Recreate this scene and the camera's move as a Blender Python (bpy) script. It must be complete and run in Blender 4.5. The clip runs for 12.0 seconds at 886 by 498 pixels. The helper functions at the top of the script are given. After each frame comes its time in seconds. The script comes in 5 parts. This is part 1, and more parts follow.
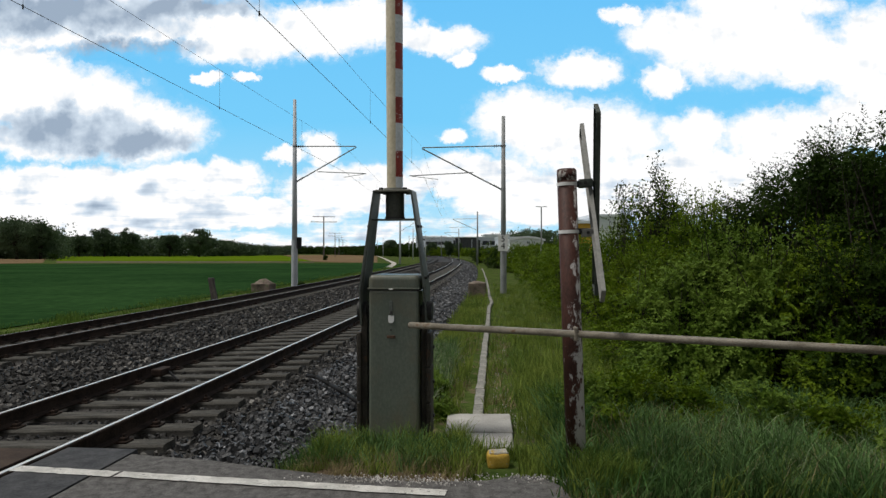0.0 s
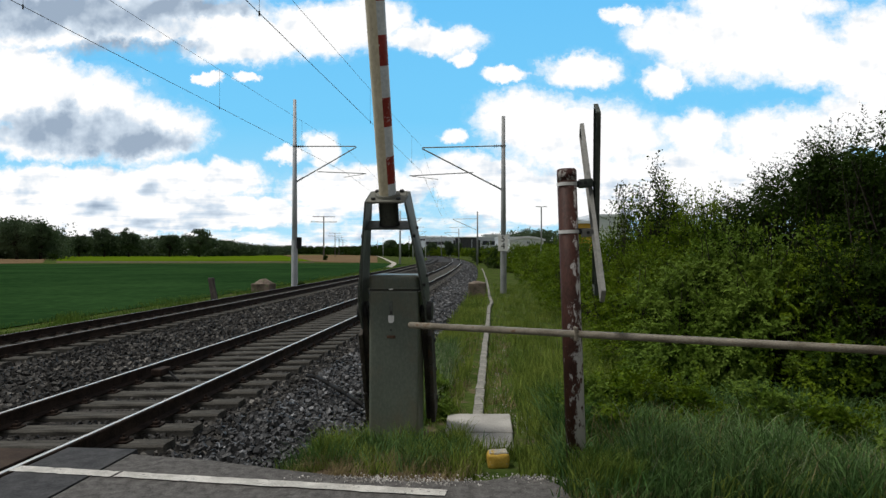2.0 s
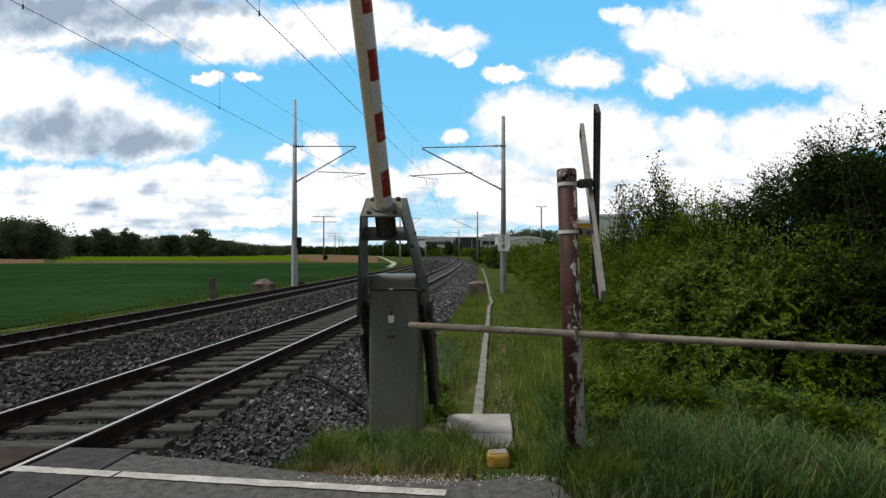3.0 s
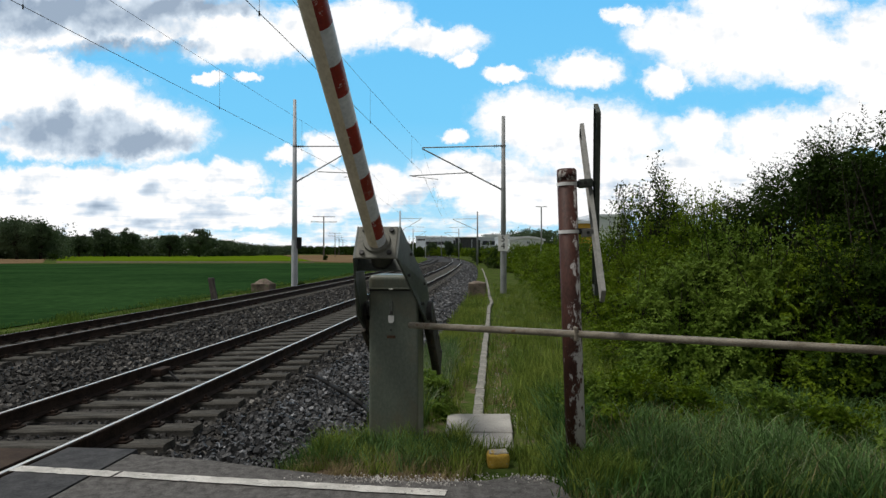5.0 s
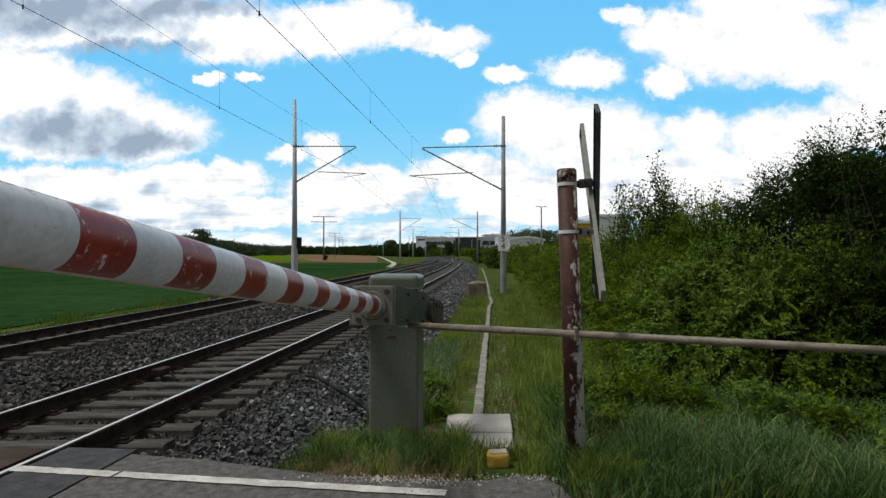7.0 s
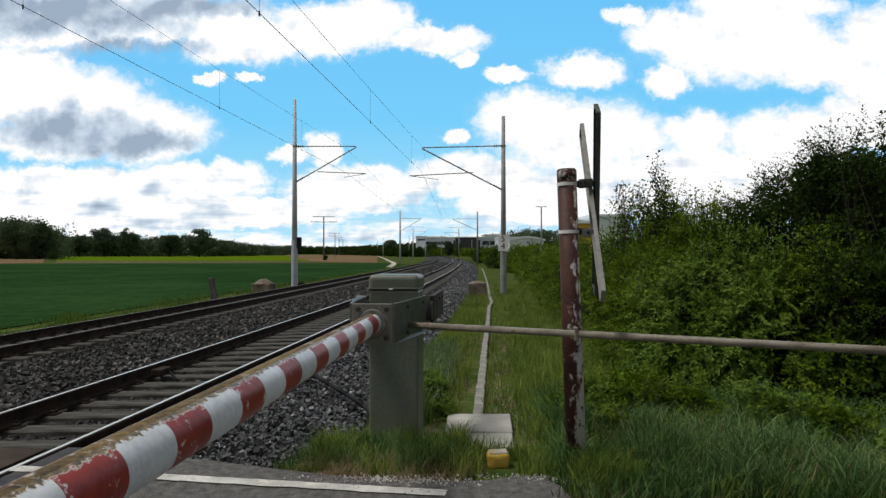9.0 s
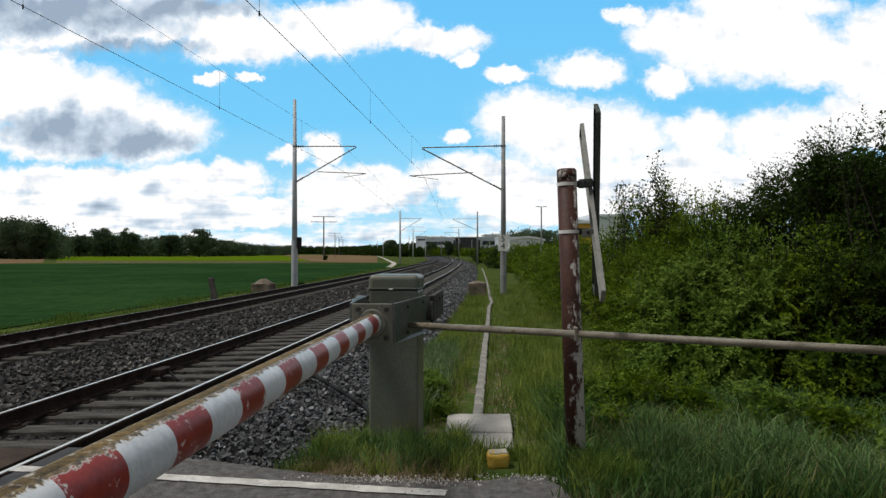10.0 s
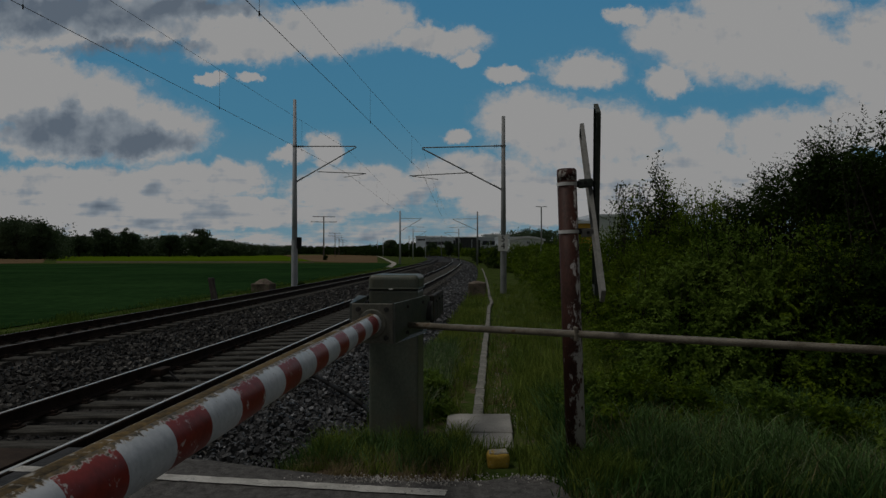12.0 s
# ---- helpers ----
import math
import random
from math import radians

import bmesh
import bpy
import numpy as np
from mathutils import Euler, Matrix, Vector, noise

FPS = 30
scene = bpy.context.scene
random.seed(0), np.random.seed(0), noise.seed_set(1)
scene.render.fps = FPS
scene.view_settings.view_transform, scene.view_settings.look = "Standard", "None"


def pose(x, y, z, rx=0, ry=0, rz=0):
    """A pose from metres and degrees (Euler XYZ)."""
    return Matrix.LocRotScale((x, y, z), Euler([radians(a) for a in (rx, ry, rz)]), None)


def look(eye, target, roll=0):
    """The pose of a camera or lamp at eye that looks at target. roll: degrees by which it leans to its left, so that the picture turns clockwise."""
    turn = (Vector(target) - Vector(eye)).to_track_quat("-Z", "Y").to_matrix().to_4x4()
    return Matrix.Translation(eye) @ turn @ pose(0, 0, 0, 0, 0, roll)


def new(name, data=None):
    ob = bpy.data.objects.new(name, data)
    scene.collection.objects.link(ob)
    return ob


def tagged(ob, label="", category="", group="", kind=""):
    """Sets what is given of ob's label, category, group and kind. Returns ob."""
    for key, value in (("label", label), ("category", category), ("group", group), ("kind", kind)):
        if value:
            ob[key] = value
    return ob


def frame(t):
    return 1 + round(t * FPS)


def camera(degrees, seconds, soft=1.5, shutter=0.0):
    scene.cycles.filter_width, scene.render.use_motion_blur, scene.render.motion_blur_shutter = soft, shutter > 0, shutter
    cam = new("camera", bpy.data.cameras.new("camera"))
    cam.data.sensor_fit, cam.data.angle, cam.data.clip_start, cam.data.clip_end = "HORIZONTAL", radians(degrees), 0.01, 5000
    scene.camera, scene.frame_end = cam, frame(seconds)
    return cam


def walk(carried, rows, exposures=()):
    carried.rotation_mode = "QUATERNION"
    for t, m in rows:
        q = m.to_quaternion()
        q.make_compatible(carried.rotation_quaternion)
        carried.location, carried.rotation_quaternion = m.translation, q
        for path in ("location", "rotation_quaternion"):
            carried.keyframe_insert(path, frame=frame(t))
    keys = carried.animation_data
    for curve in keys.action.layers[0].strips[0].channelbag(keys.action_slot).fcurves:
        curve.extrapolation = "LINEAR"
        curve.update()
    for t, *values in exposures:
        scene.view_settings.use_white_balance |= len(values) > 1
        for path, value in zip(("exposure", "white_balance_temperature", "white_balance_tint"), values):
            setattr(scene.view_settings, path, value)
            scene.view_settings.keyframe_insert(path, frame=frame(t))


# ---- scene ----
cam = camera(65.53, 12.0, soft=1.4)
EYE = Vector((0.0, 0.0, 1.6))
VIEW = look(EYE, (0.0, 100.0, 2.09))
FADE = [(0, 0), (11.35, 0), (11.5, -0.36), (11.6, -0.6), (11.7, -0.88), (11.8, -1.2), (11.9, -1.5), (12.0, -1.82)]
walk(cam, [(0, VIEW), (12.0, VIEW)], FADE)

# ---- light ----
world = bpy.data.worlds.new("sky")
scene.world = world
world.use_nodes = True
wn, wl = world.node_tree.nodes, world.node_tree.links
sky = wn.new("ShaderNodeTexSky")
sky.sky_type = "NISHITA"
sky.sun_disc = False
SUN_HEIGHT, SUN_TURN = radians(64), radians(262)
sky.sun_elevation, sky.sun_rotation = SUN_HEIGHT, SUN_TURN
sky.air_density, sky.dust_density = 1.0, 1.5
wn["Background"].inputs["Strength"].default_value = 0.049
wtc, wnoise, wramp, wmix = wn.new("ShaderNodeTexCoord"), wn.new("ShaderNodeTexNoise"), wn.new("ShaderNodeValToRGB"), wn.new("ShaderNodeMix")
wnoise.inputs["Scale"].default_value, wnoise.inputs["Detail"].default_value = 2.2, 7
wl.new(wtc.outputs["Generated"], wnoise.inputs["Vector"])
wramp.color_ramp.elements[0].position, wramp.color_ramp.elements[1].position = 0.40, 0.55
wl.new(wnoise.outputs[0], wramp.inputs[0])
wmix.data_type = "RGBA"
wl.new(wramp.outputs[0], wmix.inputs[0])
wl.new(sky.outputs[0], wmix.inputs[6])
wmix.inputs[7].default_value = (8.6, 8.5, 8.2, 1)
wl.new(wmix.outputs[2], wn["Background"].inputs["Color"])
sun_data = bpy.data.lights.new("sun", "SUN")
sun_data.energy, sun_data.angle, sun_data.color = 2.3, radians(16), (1.0, 0.97, 0.92)
sun = new("sun", sun_data)
towards = Vector((math.sin(SUN_TURN) * math.cos(SUN_HEIGHT), math.cos(SUN_TURN) * math.cos(SUN_HEIGHT), math.sin(SUN_HEIGHT)))
sun.matrix_world = look(towards * 50, (0, 0, 0))

# ---- the line of the railway ----
TURN = radians(4.93)
ALONG, ACROSS = Vector((math.sin(TURN), math.cos(TURN), 0)), Vector((math.cos(TURN), -math.sin(TURN), 0))


def bend(s):
    """How far the line has curved away at s metres along it."""
    return 0.000272 * max(0.0, s - 5.0) ** 2


def at(l, s, z=0.0):
    """The place l metres across and s metres along the line."""
    return ALONG * s + ACROSS * (l - bend(s)) + Vector((0, 0, z))


def heading(s):
    return -math.degrees(TURN) + math.degrees(math.atan(0.000544 * max(0.0, s - 5.0)))


# ---- materials ----
def material(name, dark, light, rough=0.7, scale=6.0, fine=60.0, bump=0.2, metal=0.0, spots=None, spot_scale=9.0, spot_at=0.62, island=0.0, spec=0.4, stretch=(1, 1, 1), few_pale=0.0, spot_soft=0.05):
    m = bpy.data.materials.new(name)
    m.use_nodes = True
    n, k = m.node_tree.nodes, m.node_tree.links
    b = n["Principled BSDF"]
    tc = n.new("ShaderNodeTexCoord")
    mp = n.new("ShaderNodeMapping")
    mp.inputs["Scale"].default_value = stretch
    k.new(tc.outputs["Object"], mp.inputs[0])
    big, small = n.new("ShaderNodeTexNoise"), n.new("ShaderNodeTexNoise")
    for t, sc in ((big, scale), (small, fine)):
        t.inputs["Scale"].default_value, t.inputs["Detail"].default_value = sc, 5
        t.inputs["Roughness"].default_value = 0.62
        k.new(mp.outputs[0], t.inputs["Vector"])
    mix = n.new("ShaderNodeMath")
    mix.operation = "MULTIPLY_ADD"
    k.new(small.outputs[0], mix.inputs[0])
    mix.inputs[1].default_value = 0.45
    half = n.new("ShaderNodeMath")
    half.operation = "MULTIPLY"
    k.new(big.outputs[0], half.inputs[0])
    half.inputs[1].default_value = 0.55
    k.new(half.outputs[0], mix.inputs[2])
    ramp = n.new("ShaderNodeValToRGB")
    ramp.color_ramp.elements[0].position, ramp.color_ramp.elements[1].position = 0.40, 0.60
    ramp.color_ramp.elements[0].color, ramp.color_ramp.elements[1].color = (*dark, 1), (*light, 1)
    k.new(mix.outputs[0], ramp.inputs[0])
    colour = ramp.outputs[0]
    if spots:
        sp = n.new("ShaderNodeTexNoise")
        sp.inputs["Scale"].default_value, sp.inputs["Detail"].default_value = spot_scale, 6
        sp.inputs["Roughness"].default_value = 0.7
        k.new(mp.outputs[0], sp.inputs["Vector"])
        sr = n.new("ShaderNodeValToRGB")
        sr.color_ramp.elements[0].position, sr.color_ramp.elements[1].position = spot_at, spot_at + spot_soft
        k.new(sp.outputs[0], sr.inputs[0])
        cm = n.new("ShaderNodeMix")
        cm.data_type = "RGBA"
        k.new(sr.outputs[0], cm.inputs[0])
        k.new(colour, cm.inputs[6])
        cm.inputs[7].default_value = (*spots, 1)
        colour = cm.outputs[2]
    if island:
        geo, hsv, mr = n.new("ShaderNodeNewGeometry"), n.new("ShaderNodeHueSaturation"), n.new("ShaderNodeMapRange")
        mr.inputs["To Min"].default_value, mr.inputs["To Max"].default_value = 1 - island, 1 + island
        source = geo.outputs["Random Per Island"]
        if few_pale:
            pw = n.new("ShaderNodeMath")
            pw.operation = "POWER"
            pw.inputs[1].default_value = few_pale
            k.new(source, pw.inputs[0])
            source = pw.outputs[0]
            mr.inputs["To Min"].default_value, mr.inputs["To Max"].default_value = 0.5, 4.2
        k.new(source, mr.inputs[0])
        k.new(mr.outputs[0], hsv.inputs["Value"])
        k.new(colour, hsv.inputs["Color"])
        colour = hsv.outputs[0]
    k.new(colour, b.inputs["Base Color"])
    b.inputs["Roughness"].default_value, b.inputs["Metallic"].default_value = rough, metal
    b.inputs["Specular IOR Level"].default_value = spec
    if bump:
        bp = n.new("ShaderNodeBump")
        bp.inputs["Strength"].default_value, bp.inputs["Distance"].default_value = bump, 0.01
        k.new(mix.outputs[0], bp.inputs["Height"])
        k.new(bp.outputs[0], b.inputs["Normal"])
    return m


def leafy(name, dark, light, through_light=0.35, island=0.35, rough=0.6, patch=1.3):
    """Leaves and blades: each varies, and lets some light through."""
    m = material(name, dark, light, rough, patch, 11.0, 0, island=island, spec=0.1)
    n, k = m.node_tree.nodes, m.node_tree.links
    b, out = n["Principled BSDF"], n["Material Output"]
    tr, ms = n.new("ShaderNodeBsdfTranslucent"), n.new("ShaderNodeMixShader")
    src = b.inputs["Base Color"].links[0].from_socket
    k.new(src, tr.inputs[0])
    ms.inputs[0].default_value = through_light
    k.new(b.outputs[0], ms.inputs[1])
    k.new(tr.outputs[0], ms.inputs[2])
    k.new(ms.outputs[0], out.inputs[0])
    return m


ASPHALT = material("asphalt", (0.06, 0.057, 0.054), (0.15, 0.144, 0.137), 0.9, 14, 75, 0.6, spots=(0.33, 0.32, 0.3), spot_scale=60, spot_at=0.63, spec=0.08)
RUBBER = material("crossing_panel", (0.038, 0.039, 0.041), (0.08, 0.08, 0.082), 0.8, 8, 90, 0.35, spec=0.08)
RUSTY_PANEL = material("rusty_panel", (0.035, 0.025, 0.02), (0.08, 0.058, 0.043), 0.85, 2.5, 90, 0.4, spec=0.1)
LINE_PAINT = material("road_paint", (0.36, 0.345, 0.31), (0.68, 0.66, 0.61), 0.7, 5, 90, 0.25, spots=(0.13, 0.125, 0.115), spot_scale=26, spot_at=0.6)
STONE = material("ballast_stone", (0.014, 0.0143, 0.015), (0.085, 0.087, 0.09), 0.6, 3, 30, 0.3, island=0.9, spec=0.45, few_pale=4.0)
STONE_BROWN = material("brown_ballast_stone", (0.011, 0.0104, 0.0095), (0.06, 0.0565, 0.051), 0.7, 3, 30, 0.3, island=0.9, spec=0.3, few_pale=4.5)
BALLAST = material("ballast_bed", (0.012, 0.0115, 0.011), (0.075, 0.07, 0.066), 0.9, 2.0, 22, 1.0, spots=(0.16, 0.15, 0.14), spot_scale=24, spot_at=0.66, spec=0.08)
SLEEPER = material("weathered_sleeper", (0.03, 0.0285, 0.025), (0.12, 0.114, 0.1), 0.9, 3, 60, 0.4, stretch=(0.6, 3, 3), spec=0.08)
RAIL_SIDE = material("rusty_rail", (0.017, 0.012, 0.010), (0.05, 0.034, 0.026), 0.8, 5, 60, 0.3, spec=0.08)
RAIL_TOP = material("polished_rail", (0.8, 0.77, 0.72), (0.92, 0.89, 0.84), 0.5, 3, 50, 0.0, metal=1.0)
RAIL_DULL = material("dull_rail", (0.16, 0.15, 0.14), (0.3, 0.285, 0.27), 0.55, 3, 50, 0.0, metal=0.7)
BOX_PAINT = material("grey_green_paint", (0.1, 0.12, 0.096), (0.152, 0.172, 0.138), 0.4, 1.3, 45, 0.05, spots=(0.148, 0.122, 0.078), spot_scale=1.7, spot_at=0.45, stretch=(1.3, 1.3, 0.8), spot_soft=0.33)
ARM_PAINT = material("dark_green_paint", (0.058, 0.068, 0.06), (0.115, 0.128, 0.112), 0.5, 3, 40, 0.08, spots=(0.1, 0.065, 0.04), spot_scale=7, spot_at=0.64)
ARM_FACE = material("worn_grey_paint", (0.095, 0.098, 0.078), (0.17, 0.165, 0.135), 0.6, 4, 50, 0.08, spots=(0.10, 0.07, 0.045), spot_scale=12, spot_at=0.63)
ARM_DARK = material("dark_olive_paint", (0.03, 0.033, 0.026), (0.07, 0.075, 0.058), 0.55, 4, 50, 0.1, spots=(0.09, 0.06, 0.035), spot_scale=9, spot_at=0.6)
WEIGHT = material("stained_iron", (0.022, 0.018, 0.014), (0.062, 0.054, 0.042), 0.75, 4, 50, 0.2, spots=(0.075, 0.042, 0.024), spot_scale=7, spot_at=0.58)
RUST = material("rust", (0.05, 0.03, 0.02), (0.13, 0.075, 0.045), 0.85, 6, 60, 0.3)
DARK = material("dark_steel", (0.018, 0.018, 0.018), (0.05, 0.048, 0.045), 0.6, 8, 60, 0.1)
POLE_CREAM = material("cream_pole_paint", (0.56, 0.49, 0.34), (0.76, 0.69, 0.53), 0.5, 3, 50, 0.05, spots=(0.2, 0.16, 0.09), spot_scale=16, spot_at=0.69, stretch=(1, 0.6, 1))
POLE_LICHEN = material("lichened_pole", (0.035, 0.026, 0.012), (0.2, 0.13, 0.045), 0.9, 6, 45, 0.7, spots=(0.42, 0.4, 0.36), spot_scale=9, spot_at=0.59)
POLE_WHITE = material("white_band", (0.5, 0.54, 0.57), (0.7, 0.73, 0.76), 0.4, 4, 40, 0.08, spots=(0.27, 0.24, 0.2), spot_scale=30, spot_at=0.64)
POLE_RED = material("red_band", (0.2, 0.02, 0.014), (0.33, 0.036, 0.025), 0.4, 4, 40, 0.08, spots=(0.62, 0.57, 0.54), spot_scale=24, spot_at=0.6)
POST_RED = material("peeling_red_paint", (0.032, 0.014, 0.01), (0.08, 0.033, 0.024), 0.6, 5, 50, 0.3, spots=(0.46, 0.44, 0.42), spot_scale=13, spot_at=0.57, stretch=(1.4, 1.4, 0.6), spec=0.25)


def crusted(m):
    """A ragged edge of lichen and flaked primer that creeps down from the pole's upper side."""
    n, k = m.node_tree.nodes, m.node_tree.links
    b = n["Principled BSDF"]
    tc = [x for x in n if x.type == "TEX_COORD"][0]
    sep, rag = n.new("ShaderNodeSeparateXYZ"), n.new("ShaderNodeTexNoise")
    rag.inputs["Scale"].default_value, rag.inputs["Detail"].default_value, rag.inputs["Roughness"].default_value = 42, 6, 0.7
    k.new(tc.outputs["Object"], sep.inputs[0])
    k.new(tc.outputs["Object"], rag.inputs["Vector"])
    add = n.new("ShaderNodeMath")
    add.operation = "MULTIPLY_ADD"
    k.new(sep.outputs["Z"], add.inputs[0])
    add.inputs[1].default_value = 12.0
    soft = n.new("ShaderNodeMath")
    soft.operation = "MULTIPLY"
    soft.inputs[1].default_value = 0.5
    k.new(rag.outputs[0], soft.inputs[0])
    k.new(soft.outputs[0], add.inputs[2])
    half = n.new("ShaderNodeMath")
    half.operation = "MULTIPLY"
    half.inputs[1].default_value = 0.5
    k.new(add.outputs[0], half.inputs[0])
    colour = b.inputs["Base Color"].links[0].from_socket
    fine = n.new("ShaderNodeTexNoise")
    fine.inputs["Scale"].default_value, fine.inputs["Detail"].default_value = 38, 6
    k.new(tc.outputs["Object"], fine.inputs["Vector"])
    crust = n.new("ShaderNodeValToRGB")
    crust.color_ramp.elements[0].position, crust.color_ramp.elements[1].position = 0.38, 0.64
    crust.color_ramp.elements[0].color, crust.color_ramp.elements[1].color = (0.045, 0.033, 0.015, 1), (0.22, 0.15, 0.06, 1)
    k.new(fine.outputs[0], crust.inputs[0])
    for at_, tone in ((0.538, (0.56, 0.54, 0.5, 1)), (0.552, None)):
        edge, mx = n.new("ShaderNodeValToRGB"), n.new("ShaderNodeMix")
        edge.color_ramp.elements[0].position, edge.color_ramp.elements[1].position = at_, at_ + 0.007
        k.new(half.outputs[0], edge.inputs[0])
        mx.data_type = "RGBA"
        k.new(edge.outputs[0], mx.inputs[0])
        k.new(colour, mx.inputs[6])
        if tone:
            mx.inputs[7].default_value = tone
        else:
            k.new(crust.outputs[0], mx.inputs[7])
        colour = mx.outputs[2]
    k.new(colour, b.inputs["Base Color"])


crusted(POLE_WHITE)
crusted(POLE_RED)


def peel_low(m):
    """More of the paint has flaked off near the foot and along one flank."""
    n, k = m.node_tree.nodes, m.node_tree.links
    noise_node = [x for x in n if x.type == "TEX_NOISE"][2]
    ramp = noise_node.outputs[0].links[0].to_node
    sep, low, flank = n.new("ShaderNodeSeparateXYZ"), n.new("ShaderNodeMath"), n.new("ShaderNodeMath")
    k.new([x for x in n if x.type == "TEX_COORD"][0].outputs["Object"], sep.inputs[0])
    low.operation = flank.operation = "MULTIPLY_ADD"
    k.new(sep.outputs["Z"], low.inputs[0])
    low.inputs[1].default_value = -0.085
    k.new(noise_node.outputs[0], low.inputs[2])
    k.new(sep.outputs["X"], flank.inputs[0])
    flank.inputs[1].default_value = 1.7
    k.new(low.outputs[0], flank.inputs[2])
    plus = n.new("ShaderNodeMath")
    plus.inputs[1].default_value = 0.135
    k.new(flank.outputs[0], plus.inputs[0])
    k.new(plus.outputs[0], ramp.inputs[0])


peel_low(POST_RED)
GALV = material("galvanised_pipe", (0.12, 0.1, 0.07), (0.27, 0.245, 0.195), 0.5, 5, 60, 0.1, spots=(0.14, 0.085, 0.045), spot_scale=5, spot_at=0.6, stretch=(0.5, 3, 3), spec=0.35)
PALE_STEEL = material("pale_mast_paint", (0.36, 0.38, 0.41), (0.5, 0.52, 0.55), 0.5, 2, 30, 0.03)
GREY_STEEL = material("grey_mast", (0.2, 0.21, 0.21), (0.32, 0.33, 0.33), 0.6, 2, 30, 0.03)
SIGN_WHITE = material("white_plate", (0.72, 0.72, 0.7), (0.85, 0.85, 0.83), 0.45, 3, 30, 0.0)
SIGN_BACK = material("sign_back", (0.04, 0.05, 0.042), (0.085, 0.098, 0.083), 0.55, 5, 40, 0.06)
SIGN_EDGE = material("sign_edge", (0.187, 0.187, 0.1705), (0.286, 0.2805, 0.2585), 0.55, 6, 40, 0.05)
BLACK = material("black_paint", (0.012, 0.012, 0.012), (0.02, 0.02, 0.02), 0.75, 5, 40, 0, spec=0.1)
CONCRETE = material("concrete", (0.3, 0.285, 0.26), (0.5, 0.48, 0.44), 0.9, 3, 70, 0.3, spots=(0.2, 0.2, 0.165), spot_scale=6, spot_at=0.62, spec=0.1)
TROUGH = material("old_concrete", (0.17, 0.165, 0.145), (0.34, 0.325, 0.29), 0.9, 2, 40, 0.4, spots=(0.1, 0.11, 0.06), spot_scale=5, spot_at=0.6, spec=0.08)
SCUFFED = material("scuffed_red_paint", (0.032, 0.014, 0.011), (0.085, 0.033, 0.025), 0.65, 5, 50, 0.3, spots=(0.36, 0.34, 0.31), spot_scale=22, spot_at=0.5, spec=0.2)
BROWN_STONE = material("brown_block", (0.085, 0.065, 0.05), (0.24, 0.19, 0.15), 0.9, 3, 30, 0.5, spots=(0.12, 0.12, 0.07), spot_scale=5, spot_at=0.57)
YELLOW = material("worn_yellow_paint", (0.5, 0.3, 0.04), (0.66, 0.44, 0.08), 0.7, 8, 60, 0.2, spots=(0.4, 0.38, 0.34), spot_scale=14, spot_at=0.6)
WORN_TOP = material("worn_stone_top", (0.3, 0.28, 0.22), (0.52, 0.49, 0.42), 0.9, 8, 60, 0.3, spots=(0.5, 0.33, 0.06), spot_scale=16, spot_at=0.54)
WOOD = material("weathered_wood", (0.06, 0.05, 0.045), (0.15, 0.13, 0.115), 0.9, 4, 40, 0.4, stretch=(3, 3, 0.4))
BARK = material("bark", (0.018, 0.015, 0.012), (0.05, 0.042, 0.034), 0.9, 6, 50, 0.4, spec=0.1)
WIRE = material("wire", (0.09, 0.09, 0.095), (0.15, 0.15, 0.155), 0.5, 5, 20, 0)
SOIL = material("soil", (0.077, 0.055, 0.033), (0.143, 0.11, 0.0715), 0.95, 0.6, 12, 0.4, spec=0.08)
MEADOW = material("meadow", (0.03, 0.052, 0.012), (0.08, 0.112, 0.028), 0.9, 0.9, 14, 0.6, spots=(0.14, 0.112, 0.072), spot_scale=3.2, spot_at=0.54, spec=0.0, spot_soft=0.12)
CROP = material("young_crop", (0.011, 0.033, 0.011), (0.028, 0.068, 0.021), 0.9, 0.09, 2.2, 0.8, spec=0.0)
RAPE = material("bright_crop", (0.065, 0.115, 0.006), (0.11, 0.165, 0.010), 0.85, 0.03, 2, 0.4, spec=0.0)
PLOUGH = material("bare_earth", (0.13, 0.088, 0.05), (0.21, 0.15, 0.088), 0.95, 0.05, 2, 0.3, spec=0.0)
PALE_TRACK = material("pale_gravel", (0.36, 0.33, 0.28), (0.5, 0.47, 0.42), 0.95, 0.4, 20, 0.3, spec=0.08)
GRAVEL = material("pale_pebble", (0.3, 0.28, 0.25), (0.6, 0.58, 0.55), 0.9, 6, 40, 0.2, island=0.4, spec=0.08)
LEAF = leafy("leaf", (0.05, 0.1, 0.003), (0.15, 0.215, 0.011), 0.32, 0.15)
LEAF_PALE = leafy("pale_leaf", (0.07, 0.132, 0.01), (0.185, 0.27, 0.045), 0.34, 0.13)
# distant leaves: greenish-grey haze is mixed into their colour
LEAF_HAZED = leafy("hazed_far_leaf", (0.048, 0.076, 0.038), (0.085, 0.125, 0.06), 0.25, 0.12, patch=0.12)
# darker-leaved kind, deepened to near black to paint in the hedge's shaded hollows
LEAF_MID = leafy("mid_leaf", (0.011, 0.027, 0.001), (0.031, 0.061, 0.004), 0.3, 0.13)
BLADE = leafy("grass_blade", (0.08, 0.14, 0.024), (0.28, 0.335, 0.065), 0.32, 0.4)
BLADE_BLUE = leafy("tall_grass_blade", (0.038, 0.095, 0.022), (0.135, 0.225, 0.075), 0.24, 0.55)
BLADE_PALE = leafy("pale_blade", (0.16, 0.2, 0.11), (0.3, 0.35, 0.2), 0.3, 0.3)
